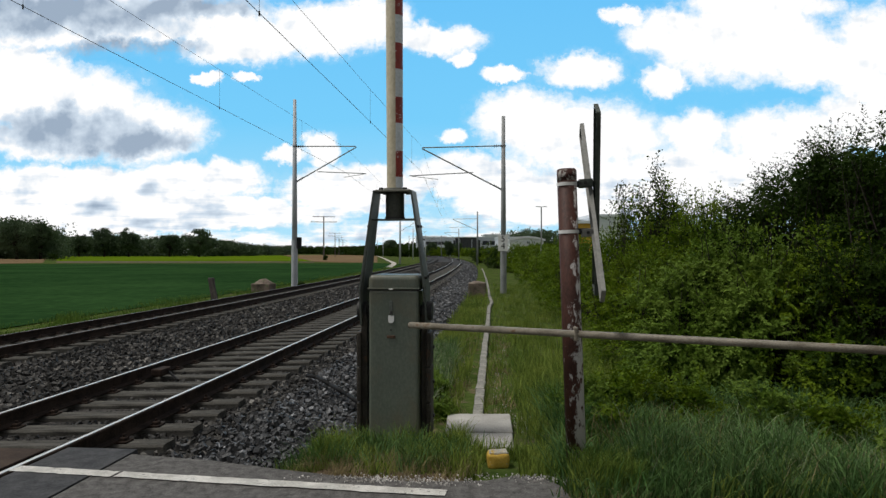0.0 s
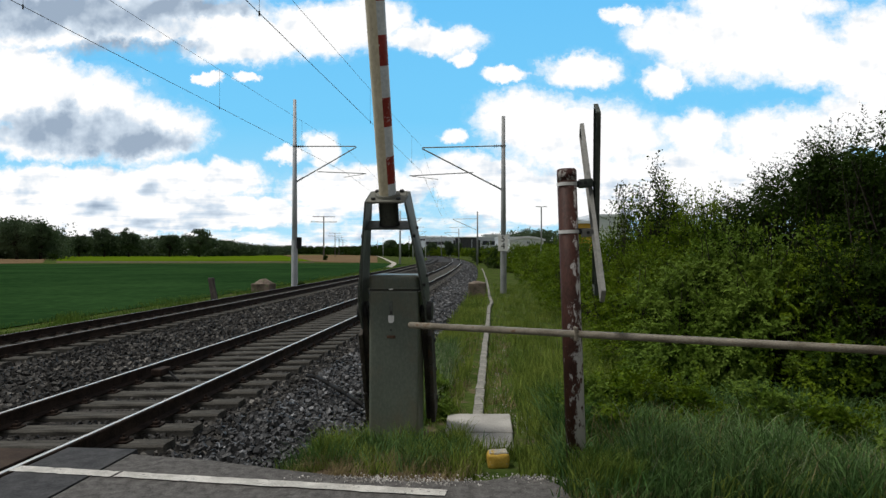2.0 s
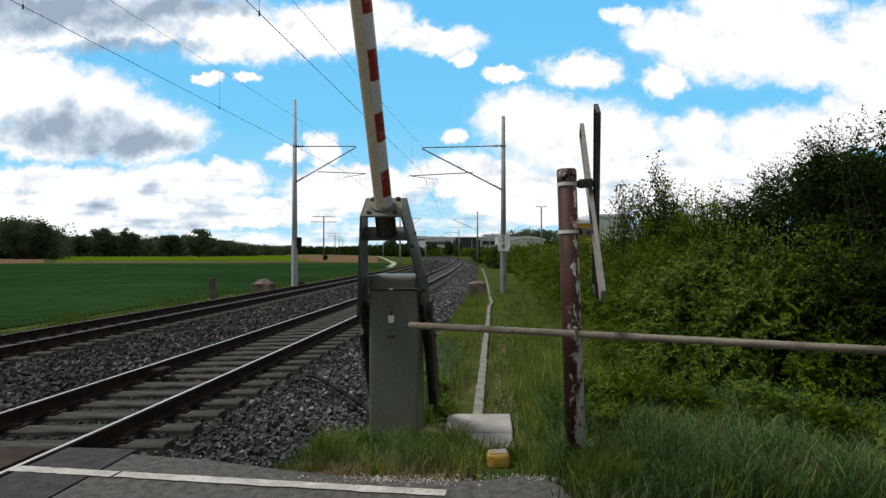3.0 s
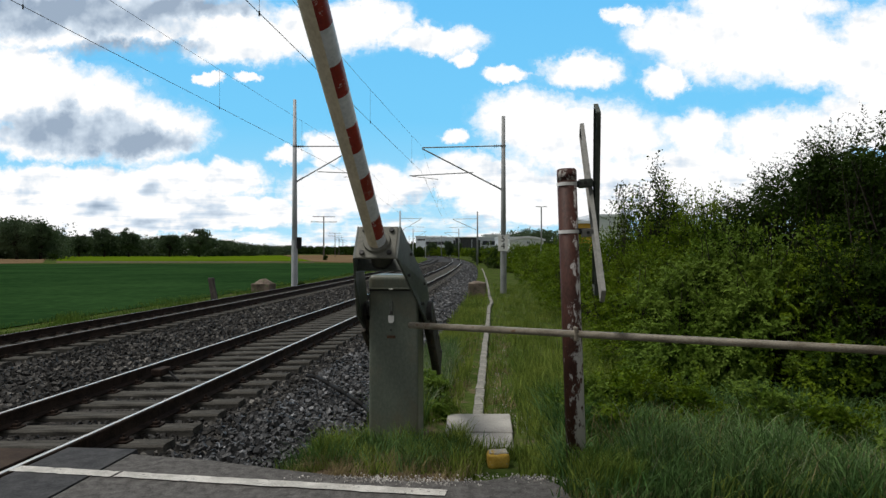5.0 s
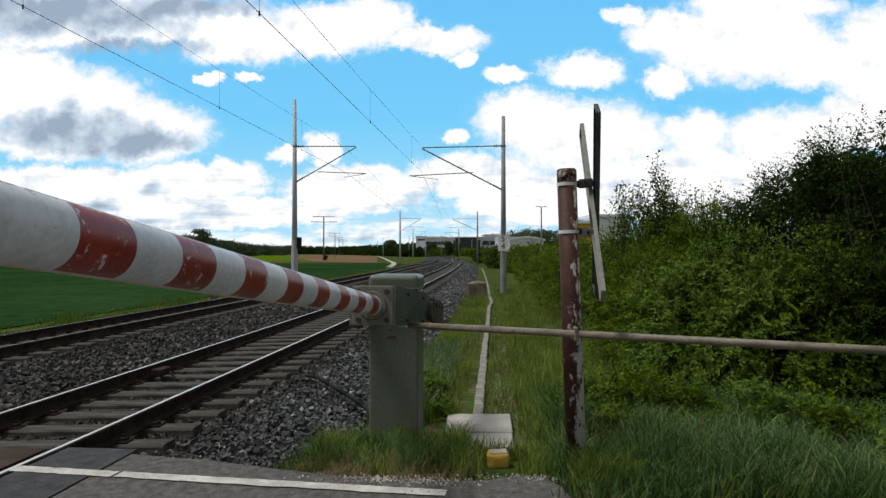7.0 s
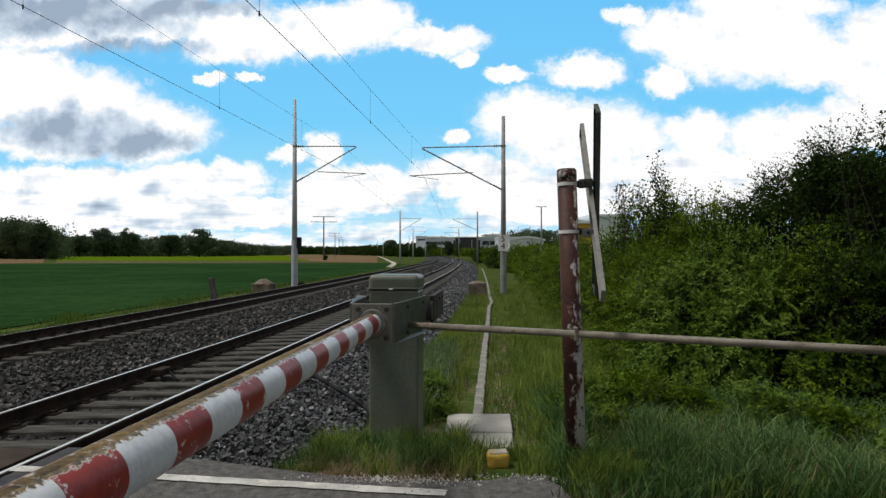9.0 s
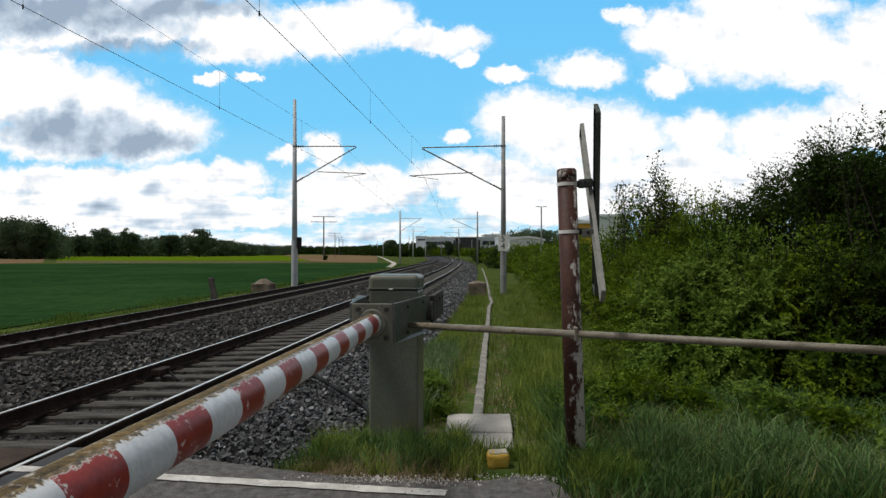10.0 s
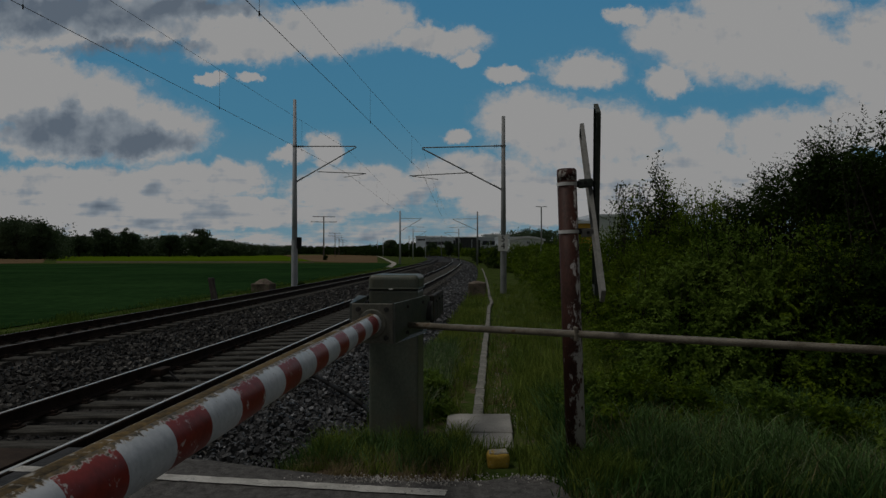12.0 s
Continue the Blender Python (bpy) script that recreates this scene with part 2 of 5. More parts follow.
BLADE_MEADOW = leafy("meadow_blade", (0.06, 0.12, 0.014), (0.13, 0.2, 0.035), 0.3, 0.4)
BLADE_DRY = leafy("dry_blade", (0.2, 0.16, 0.08), (0.34, 0.28, 0.15), 0.3, 0.3)
WHITE_WALL = material("white_cladding", (0.74, 0.76, 0.78), (0.84, 0.86, 0.88), 0.6, 0.3, 4, 0)
GREY_WALL = material("grey_cladding", (0.56, 0.61, 0.68), (0.7, 0.74, 0.8), 0.6, 0.3, 4, 0)
ROOF_GREY = material("grey_roof", (0.7, 0.75, 0.8), (0.82, 0.85, 0.88), 0.6, 0.3, 4, 0)
GLASS_DARK = material("dark_glazing", (0.02, 0.025, 0.03), (0.04, 0.045, 0.05), 0.15, 1, 5, 0)
ORANGE = material("orange_cladding", (0.6, 0.33, 0.04), (0.7, 0.4, 0.06), 0.6, 1, 5, 0)


# ---- shapes ----
def put(name, mesh, mats, parent=None, label="", m=None, smooth=False):
    for mm in (mats if isinstance(mats, (list, tuple)) else [mats]):
        mesh.materials.append(mm)
    if smooth:
        mesh.polygons.foreach_set("use_smooth", [True] * len(mesh.polygons))
    ob = new(name, mesh)
    ob.parent = parent
    if m is not None:
        ob.matrix_basis = m
    return tagged(ob, label)


def part(name, bm, mats, parent=None, label="", m=None, smooth=False):
    mesh = bpy.data.meshes.new(name)
    bmesh.ops.recalc_face_normals(bm, faces=bm.faces)
    bm.to_mesh(mesh)
    bm.free()
    return put(name, mesh, mats, parent, label, m, smooth)


def base(name, m, label, category, group="", kind=""):
    ob = new(name)
    ob.empty_display_size = 0.1
    ob.matrix_basis = m
    return tagged(ob, label, category, group, kind)


def add_box(bm, size, centre=(0, 0, 0), bevel=0.0, turn=None, index=0):
    t = bmesh.new()
    bmesh.ops.create_cube(t, size=1)
    bmesh.ops.scale(t, vec=size, verts=t.verts)
    if bevel:
        bmesh.ops.bevel(t, geom=t.edges[:], offset=bevel, segments=2, profile=0.5, affect="EDGES")
    if turn is not None:
        bmesh.ops.transform(t, matrix=turn, verts=t.verts)
    bmesh.ops.translate(t, vec=centre, verts=t.verts)
    return merge(bm, t, index)


def merge(bm, t, index=0):
    for f in t.faces:
        f.material_index = index
    mesh = bpy.data.meshes.new("t")
    t.to_mesh(mesh)
    t.free()
    bm.from_mesh(mesh)
    bpy.data.meshes.remove(mesh)
    return bm


def box(size, centre=(0, 0, 0), bevel=0.0, turn=None):
    return add_box(bmesh.new(), size, centre, bevel, turn)


def add_rod(bm, a, b, r1, r2=None, seg=10, index=0, caps=True):
    a, b = Vector(a), Vector(b)
    r2 = r1 if r2 is None else r2
    t = bmesh.new()
    bmesh.ops.create_cone(t, cap_ends=caps, segments=seg, radius1=r1, radius2=r2, depth=(b - a).length)
    q = (b - a).to_track_quat("Z", "Y").to_matrix().to_4x4()
    bmesh.ops.transform(t, matrix=Matrix.Translation((a + b) / 2) @ q, verts=t.verts)
    return merge(bm, t, index)


def rod(a, b, r1, r2=None, seg=10):
    return add_rod(bmesh.new(), a, b, r1, r2, seg)


def slab(points, low, high, axis="x"):
    """A plate cut to an outline of 2D points, between low and high along the axis."""
    bm = bmesh.new()
    rings = []
    for h in (low, high):
        rings.append([bm.verts.new((h, p, q) if axis == "x" else (p, h, q) if axis == "y" else (p, q, h)) for p, q in points])
    bm.faces.new(rings[0][::-1])
    bm.faces.new(rings[1])
    n = len(points)
    for i in range(n):
        bm.faces.new((rings[0][i], rings[0][(i + 1) % n], rings[1][(i + 1) % n], rings[1][i]))
    return bm


def raw_mesh(name, verts, *faces):
    """A mesh from arrays: vertices, then arrays of quads or triangles."""
    mesh = bpy.data.meshes.new(name)
    verts = np.asarray(verts, dtype=np.float32)
    loops = np.concatenate([np.asarray(f, dtype=np.int32).ravel() for f in faces])
    sizes = np.concatenate([np.full(len(f), f.shape[1], dtype=np.int32) for f in faces])
    mesh.vertices.add(len(verts))
    mesh.vertices.foreach_set("co", verts.ravel())
    mesh.loops.add(len(loops))
    mesh.loops.foreach_set("vertex_index", loops)
    mesh.polygons.add(len(sizes))
    mesh.polygons.foreach_set("loop_start", np.concatenate([[0], np.cumsum(sizes)[:-1]]).astype(np.int32))
    mesh.polygons.foreach_set("use_smooth", [False] * len(sizes))
    mesh.update(calc_edges=True)
    return mesh


def sweep(profile, stations, closed=True):
    """A profile of (l, z) carried along the line through the stations s."""
    verts = [at(l, s, z) for s in stations for l, z in profile]
    n, faces = len(profile), []
    for i in range(len(stations) - 1):
        for j in range(n if closed else n - 1):
            a, b = i * n + j, i * n + (j + 1) % n
            faces.append((a, b, b + n, a + n))
    return raw_mesh("sweep", verts, np.array(faces))


def stations(a, b, step):
    out, s = [a], a
    while s < b:
        s = min(b, s + step * max(1.0, s / 25))
        out.append(s)
    return out


# ---- sky far behind ----
def cloud_sky():
    far = 3000.0
    m = bpy.data.materials.new("cloudy_sky")
    m.use_nodes = True
    n, k = m.node_tree.nodes, m.node_tree.links
    n.clear()

    def math_node(op, a, b=None, c=None):
        x = n.new("ShaderNodeMath")
        x.operation = op
        for i, v in enumerate((a, b, c)):
            if v is None:
                continue
            if isinstance(v, (int, float)):
                x.inputs[i].default_value = v
            else:
                k.new(v, x.inputs[i])
        return x.outputs[0]

    def vec(op, a, b):
        x = n.new("ShaderNodeVectorMath")
        x.operation = op
        for i, v in enumerate((a, b)):
            if isinstance(v, tuple):
                x.inputs[i].default_value = v
            else:
                k.new(v, x.inputs[i])
        return x

    def fbm(v, scale, detail=8, rough=0.58):
        x = n.new("ShaderNodeTexNoise")
        x.inputs["Scale"].default_value, x.inputs["Detail"].default_value, x.inputs["Roughness"].default_value = scale, detail, rough
        k.new(v, x.inputs["Vector"])
        return x

    # sky plane in hundredths of its distance: u across, v up
    tc = n.new("ShaderNodeTexCoord")
    p = vec("MULTIPLY", tc.outputs["Object"], (100 / far, 0, 100 / far)).outputs[0]
    q = p
    for scale, across, up in ((0.09, 4.2, 3.0), (0.3, 4.6, 3.4), (0.95, 1.5, 1.3)):
        w = vec("SUBTRACT", fbm(p, scale, 5, 0.62).outputs["Color"], (0.5, 0.5, 0.5)).outputs[0]
        q = vec("ADD", q, vec("MULTIPLY", w, (across, 0, up)).outputs[0]).outputs[0]

    def blob(u, v, ru, rv):
        d = vec("MULTIPLY", vec("SUBTRACT", q, (u, 0, v)).outputs[0], (1 / ru, 0, 1 / rv)).outputs[0]
        return math_node("SUBTRACT", 1.0, vec("DOT_PRODUCT", d, d).outputs["Value"])

    def joined(blobs):
        out = blobs[0]
        for x in blobs[1:]:
            out = math_node("SMOOTH_MAX", out, x, 0.2)
        return out

    # the wide grey sheet and the heaped cloud under it
    cover = joined([blob(-54, 34, 32, 4.8), blob(-62, 24, 11, 7), blob(-53, 20.5, 12, 6.5), blob(-43.5, 17.5, 9.5, 5.0), blob(-57, 16, 11, 2.8)])
    # white heaps overhead
    cover = joined([cover, blob(-37, 33.6, 5, 1.9), blob(-29, 31, 10.5, 3.6), blob(-18, 32.5, 9.5, 4.2), blob(-11, 34, 6, 3.8), blob(-1.5, 31, 8, 2.2), blob(3, 28.4, 1.8, 1.4),
                    blob(-34, 25.3, 2.1, 0.85), blob(-28.7, 25.6, 1.9, 0.85)])
    # small clouds behind the masts, low banks over the fields
    cover = joined([cover, blob(-17.6, 15.4, 3.0, 2.6), blob(-22.6, 14.4, 3.2, 1.3), blob(-56, 9.6, 14, 3.0), blob(-40, 9.8, 12, 2.8), blob(-31, 11.0, 5, 2.6), blob(-13, 9.6, 9, 3.4), blob(-46, 5.8, 26, 2.2)])
    # the great bright banks
    cover = joined([cover, blob(26.5, 34.5, 3.6, 1.6), blob(33, 32.0, 7, 3.6), blob(44, 30.5, 15, 6.0), blob(56, 27.5, 10, 4.2), blob(63, 28, 8, 9), blob(32, 25.0, 3.8, 2.6), blob(46, 36, 12, 3)])
    cover = joined([cover, blob(9.3, 25.8, 3.4, 1.2), blob(20, 26.5, 6.2, 2.8), blob(12.5, 19.5, 8.5, 4.4), blob(20, 17.0, 14, 5.2), blob(36.8, 17.0, 5.2, 4.0), blob(50, 16.5, 11, 4.6), blob(42, 11, 26, 4.6), blob(61, 19, 8, 4.2)])
    cover = joined([cover, blob(1.3, 17, 2.2, 1.2), blob(4, 11.5, 9, 3.2), blob(16, 8, 12, 3.0)])
    streak = fbm(vec("MULTIPLY", p, (0.7, 1.0, 3.6)).outputs[0], 0.14, 9, 0.6).outputs[0]
    low = n.new("ShaderNodeSeparateXYZ")
    k.new(p, low.inputs[0])
    low = math_node("SUBTRACT", 1.0, math_node("MINIMUM", math_node("MULTIPLY", low.outputs[2], 1 / 14), 1.0))
    sheet = fbm(p, 0.22, 9, 0.6).outputs[0]
    wisp = fbm(vec("MULTIPLY", p, (1.0, 1.0, 1.5)).outputs[0], 0.5, 7, 0.62).outputs[0]
    cover = math_node("ADD", math_node("MAXIMUM", math_node("ADD", cover, 0.1), -0.8), math_node("MULTIPLY", math_node("SUBTRACT", sheet, 0.5), 1.15))
    cover = math_node("ADD", cover, math_node("MULTIPLY", math_node("SUBTRACT", wisp, 0.5), 0.85))
    cover = math_node("ADD", cover, math_node("MULTIPLY", math_node("MULTIPLY", math_node("SUBTRACT", streak, 0.2), 4.6), low))
    ramp = n.new("ShaderNodeValToRGB")
    ramp.color_ramp.elements[0].position, ramp.color_ramp.elements[1].position = 0.0, 0.58
    for place, thick in ((0.21, 0.07), (0.3, 0.3)):
        ramp.color_ramp.elements.new(place).color = (thick, thick, thick, 1)
    k.new(math_node("MULTIPLY_ADD", cover, 0.6, 0.25), ramp.inputs[0])
    # grey undersides of the thick clouds, faint relief on the rest
    shade = joined([blob(-54, 17.6, 13, 3.8), blob(-44, 16.0, 8, 2.4), blob(-56, 35, 26, 4.2), blob(-36, 35.5, 12, 2.2), blob(-47, 29.6, 13, 1.7)])
    puff = fbm(vec("MULTIPLY", p, (1.0, 1.0, 1.5)).outputs[0], 0.17, 3, 0.5).outputs[0]
    bands = fbm(vec("MULTIPLY", p, (0.5, 1.0, 4.0)).outputs[0], 0.17, 5, 0.5).outputs[0]
    shade = math_node("ADD", math_node("MULTIPLY", math_node("MAXIMUM", shade, -0.35), 0.95), math_node("MULTIPLY", math_node("SUBTRACT", puff, 0.45), 1.4))
    shade = math_node("ADD", shade, math_node("MULTIPLY", math_node("MULTIPLY", math_node("SUBTRACT", bands, 0.4), 3.4), math_node("POWER", low, 0.5)))
    # lit tops over darker hollows
    for scale, rise, gain in ((0.14, 2.4, 2.0), (0.42, 0.9, 0.5)):
        above, here = (fbm(v, scale, 4, 0.5).outputs[0] for v in (vec("ADD", p, (-0.35 * rise, 0.0, rise)).outputs[0], p))
        shade = math_node("ADD", shade, math_node("MULTIPLY", math_node("SUBTRACT", above, here), gain))
    gr = n.new("ShaderNodeValToRGB")
    gr.color_ramp.elements[0].position, gr.color_ramp.elements[1].position = 0.05, 1.0
    gr.color_ramp.elements[0].color, gr.color_ramp.elements[1].color = (1.02, 1.02, 1.02, 1), (0.34, 0.43, 0.55, 1)
    mid = gr.color_ramp.elements.new(0.42)
    mid.color = (0.66, 0.76, 0.87, 1)
    k.new(shade, gr.inputs[0])
    sep = n.new("ShaderNodeSeparateXYZ")
    k.new(p, sep.inputs[0])
    blue = n.new("ShaderNodeValToRGB")
    blue.color_ramp.elements[0].color, blue.color_ramp.elements[1].color = (0.45, 0.79, 0.97, 1), (0.15, 0.55, 0.95, 1)
    part_way = blue.color_ramp.elements.new(0.5)
    part_way.color = (0.19, 0.62, 0.97, 1)
    k.new(math_node("MULTIPLY", sep.outputs[2], 1 / 38), blue.inputs[0])
    mix = n.new("ShaderNodeMix")
    mix.data_type = "RGBA"
    k.new(ramp.outputs[0], mix.inputs[0])
    k.new(blue.outputs[0], mix.inputs[6])
    k.new(gr.outputs[0], mix.inputs[7])
    em, out = n.new("ShaderNodeEmission"), n.new("ShaderNodeOutputMaterial")
    k.new(mix.outputs[2], em.inputs[0])
    k.new(em.outputs[0], out.inputs[0])
    verts = [(-2700, 0, -60), (2700, 0, -60), (2700, 0, 1500), (-2700, 0, 1500)]
    ob = put("backdrop", raw_mesh("backdrop", verts, np.array([[0, 1, 2, 3]])), m, None, "blue sky with drifting white and grey cumulus clouds", pose(0, far, 1.6))
    return tagged(ob, kind="structure", category="sky")


backdrop = cloud_sky()

# ---- ground ----
RAILS = (-3.63, -5.14, -8.43, -9.94)  # heads of the rails, across the line
CANT = -0.05


def cant(l):
    """The lean of the two tracks: their far rails lie lower."""
    a = min(1.0, max(0.0, (-3.63 - l) / 1.5))
    b = min(1.0, max(0.0, (-8.43 - l) / 1.5))
    return CANT * a if l > -6.8 else CANT * b


def ground_z(l, s):
    if l < -11.4:
        return -0.36
    if l < -1.3:
        return -0.5
    deep = -0.06 - 0.26 * min(1.0, max(0.0, (s - 5.0) / 12))
    return deep - 0.10 * min(1.0, max(0.0, (l - 1.5) / 3))


def ground():
    ls = [-2600, -900, -300, -120, -60, -30, -20, -14, -11.41, -11.39, -6, -1.32, -1.28, -0.8, -0.3, 0.2, 0.7, 1.2, 1.7, 2.2, 3, 4, 6, 9, 14, 25, 60, 150, 400, 1000, 2600]
    ss = [-400, -100, -30, -8, -4.6, 4.3, 4.6, 5, 5.5, 6, 7, 8, 9, 10, 12, 14, 17, 20, 25, 30, 40, 50, 65, 80, 100, 130, 170, 220, 300, 400, 550, 800, 1200, 1900, 2850]
    verts = []
    for s in ss:
        for l in ls:
            b = bend(min(s, 300)) if abs(l) < 200 else 0
            road = -4.65 < s < 4.35
            z = -0.12 if road else ground_z(l, s) + 0.03 * noise.noise((l * 1.7, s * 1.3, 0)) * (1 if l > -1.25 else 0)
            v = ALONG * s + ACROSS * (l - b)
            verts.append((v.x, v.y, z))
    n = len(ls)
    faces = [(i * n + j, i * n + j + 1, (i + 1) * n + j + 1, (i + 1) * n + j) for i in range(len(ss) - 1) for j in range(n - 1)]
    ob = put("ground", raw_mesh("ground", verts, np.array(faces)), MEADOW, None, "rough grassy ground with bare patches beside a railway")
    return tagged(ob, kind="structure", category="ground")


ground()


def field(name, corners, z, mat, label):
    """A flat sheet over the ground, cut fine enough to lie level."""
    bm = bmesh.new()
    bm.faces.new([bm.verts.new((x, y, z)) for x, y in corners])
    return tagged(part(name, bm, mat, None, label), kind="structure", category="field")


def lined(l0, l1, ss):
    return [tuple(at(l0, s).xy) for s in ss] + [tuple(at(l1, s).xy) for s in reversed(ss)]


def seen_at(x, y):
    """Where the line of sight meets the level of the fields."""
    d = 1.93 * 1218 / (y - 447)
    return ((x - 784) / 1218 * d, d)


field("crop_field", [tuple(at(-12.6, s).xy) for s in (-300, 5, 30, 60, 90, 110)] + [seen_at(672, 466), seen_at(520, 466.5), seen_at(300, 467), seen_at(-400, 468), (-420, -300)], -0.33, CROP, "wide dark green field of young grain")
field("bright_field", [seen_at(100, 462.6), seen_at(556, 463), seen_at(497, 452.4), seen_at(100, 452.8)], -0.32, RAPE, "bright yellow-green strip of rape field")
field("bare_field", [seen_at(558, 463.6), seen_at(600, 465), seen_at(668, 465), seen_at(668, 453), seen_at(600, 451.5), seen_at(499, 451.8)], -0.315, PLOUGH, "brown bare earth field")
field("soil_strip", [seen_at(100, 465.6), seen_at(556, 465), seen_at(556, 463.4), seen_at(100, 462.8)], -0.31, SOIL, "narrow brown strip of soil between two fields")
field("soil_patch", [seen_at(-60, 468.5), seen_at(76, 465.5), seen_at(82, 458.5), seen_at(-60, 459)], -0.305, PLOUGH, "pale reddish bare patch beside the wood")


def farm_track():
    pts = [seen_at(x, y) for x, y in ((688, 474), (697, 468.5), (697, 466), (688, 462), (680, 458), (672, 455), (664, 452.5))]
    verts = []
    for i, (x, y) in enumerate(pts):
        w = 0.42
        verts += [(x - w, y, -0.29), (x + w, y, -0.29)]
    faces = [(2 * i, 2 * i + 1, 2 * i + 3, 2 * i + 2) for i in range(len(pts) - 1)]
    return tagged(put("farm_track", raw_mesh("track", verts, np.array(faces)), PALE_TRACK, None, "pale gravel farm track winding off through the fields"), kind="structure", category="path")


farm_track()


def road():
    """Asphalt with its uneven far edge, up to the rails on both sides."""
    edge = [(0.44, 4.55), (0.5, 4.42), (0.8, 4.33), (3, 4.3), (30, 4.3)]
    north = [(-2.93, 5.24), (-2.2, 5.12), (-1.7, 4.98), (-1.2, 4.86), (-0.6, 4.78), (-0.1, 4.85), (0.1, 4.98), (0.3, 4.95), (0.41, 4.75)] + edge
    verts = []
    for l, s in north:
        j = 0.03 * noise.noise((l * 5, 3, 1))
        verts += [at(l, s + j, 0.0), at(l, -4.6, 0.0), at(l, s + j, -0.14)]
    n = len(north)
    faces = [(3 * i, 3 * i + 1, 3 * i + 4, 3 * i + 3) for i in range(n - 1)] + [(3 * i, 3 * i + 3, 3 * i + 5, 3 * i + 2) for i in range(n - 1)]
    r = tagged(put("road", raw_mesh("road", verts, np.array(faces)), ASPHALT, None, "worn grey asphalt road over a level crossing"), kind="structure", category="road")
    # beyond the two tracks
    far = slab([tuple(at(l, s).xy) for l, s in ((-30, -4.6), (-10.75, -4.6), (-10.75, 5.2), (-30, 5.2))], -0.3, -0.05, "z")
    part("far_lane", far, ASPHALT, r)
    mid = slab([tuple(at(l, s).xy) for l, s in ((-7.7, -4.6), (-5.85, -4.6), (-5.85, 5.22), (-7.7, 5.22))], -0.17, -0.03, "z")
    part("middle_lane", mid, ASPHALT, r)
    # panels beside and between the rails
    for l0, l1, mat, z in ((-3.54, -2.95, RUBBER, 0.0), (-5.05, -3.74, RUSTY_PANEL, -0.02), (-5.84, -5.22, RUBBER, -0.05), (-8.34, -7.71, RUBBER, 0.0), (-9.85, -8.54, RUSTY_PANEL, -0.02), (-10.74, -10.02, RUBBER, -0.05)):
        for a, b in ((-4.6, -2.4), (-2.385, 0.2), (0.215, 2.785), (2.8, 5.36)):
            bm = slab([tuple(at(l, s).xy) for l, s in ((l0, a), (l1, a), (l1, b), (l0, b))], -0.15, z + 0.004, "z")
            part("crossing_panel", bm, mat, r)
    # edge line
    a, b = Vector((-3.9, 5.27)), Vector((0.03, 4.62))
    way = (b - a).normalized()
    side = Vector((-way.y, way.x))
    for p0, p1 in ((0.19, 0.395), (0.402, 1.0)):
        bm, rows = bmesh.new(), []
        for t in np.linspace(p0, p1, 40):
            p = a.lerp(b, float(t))
            near, far = (side * (e + 0.012 * noise.noise((t * 40, e * 30, 0)) + 0.008 * noise.noise((t * 150, e * 30, 4))) for e in (0.0, -0.12))
            rows.append([bm.verts.new((v.x, v.y, 0.009)) for v in (p + near, p + far)])
        for u, v in zip(rows, rows[1:]):
            bm.faces.new((u[0], v[0], v[1], u[1]))
        part("edge_line", bm, LINE_PAINT, r, "worn white painted edge line")
    return r


road_ob = road()


def ballast():
    prof = [(-11.5, -0.55), (-11.35, -0.38), (-10.9, -0.29), (-9.9, -0.285), (-8.5, -0.25), (-7.6, -0.25), (-6.8, -0.27), (-5.9, -0.285), (-5.1, -0.28), (-3.7, -0.245), (-3.0, -0.245), (-2.6, -0.27), (-1.7, -0.42), (-1.3, -0.55)]
    out = []
    for l, z in prof:
        out.append((l, z))
    dense = []
    for (l0, z0), (l1, z1) in zip(out, out[1:]):
        k = max(1, int((l1 - l0) / 0.3))
        dense += [(l0 + (l1 - l0) * i / k, z0 + (z1 - z0) * i / k) for i in range(k)]
    dense.append(out[-1])
    ob = put("ballast", sweep(dense, stations(5.2, 420, 0.35), False), BALLAST, None, "bed of dark grey crushed stone ballast under two tracks")
    tagged(ob, kind="structure", category="ballast")
    put("far_side", sweep(dense, [-60, -30, -10, -4.7], False), BALLAST, ob)
    return ob, out


ballast_bed, BALLAST_PROFILE = ballast()


def bed_z(l):
    return np.interp(l, [p[0] for p in BALLAST_PROFILE], [p[1] for p in BALLAST_PROFILE])


# ---- the two tracks ----
def rail_profile(l, z):
    w = [(-0.07, -0.165), (-0.07, -0.15), (-0.012, -0.13), (-0.012, -0.045), (-0.034, -0.035), (-0.036, -0.012), (-0.03, -0.004),
         (0.03, -0.004), (0.036, -0.012), (0.034, -0.035), (0.012, -0.045), (0.012, -0.13), (0.07, -0.15), (0.07, -0.165)]
    return [(l + a, z + b) for a, b in w]


def sleeper_mesh():
    bm = slab([(-0.13, -0.2), (-0.12, -0.02), (-0.1, 0.0), (0.1, 0.0), (0.12, -0.02), (0.13, -0.2)], -1.3, 1.3, "x")
    bmesh.ops.recalc_face_normals(bm, faces=bm.faces)
    mesh = bpy.data.meshes.new("sleeper")
    bm.to_mesh(mesh)
    bm.free()
    mesh.materials.append(SLEEPER)
    return mesh


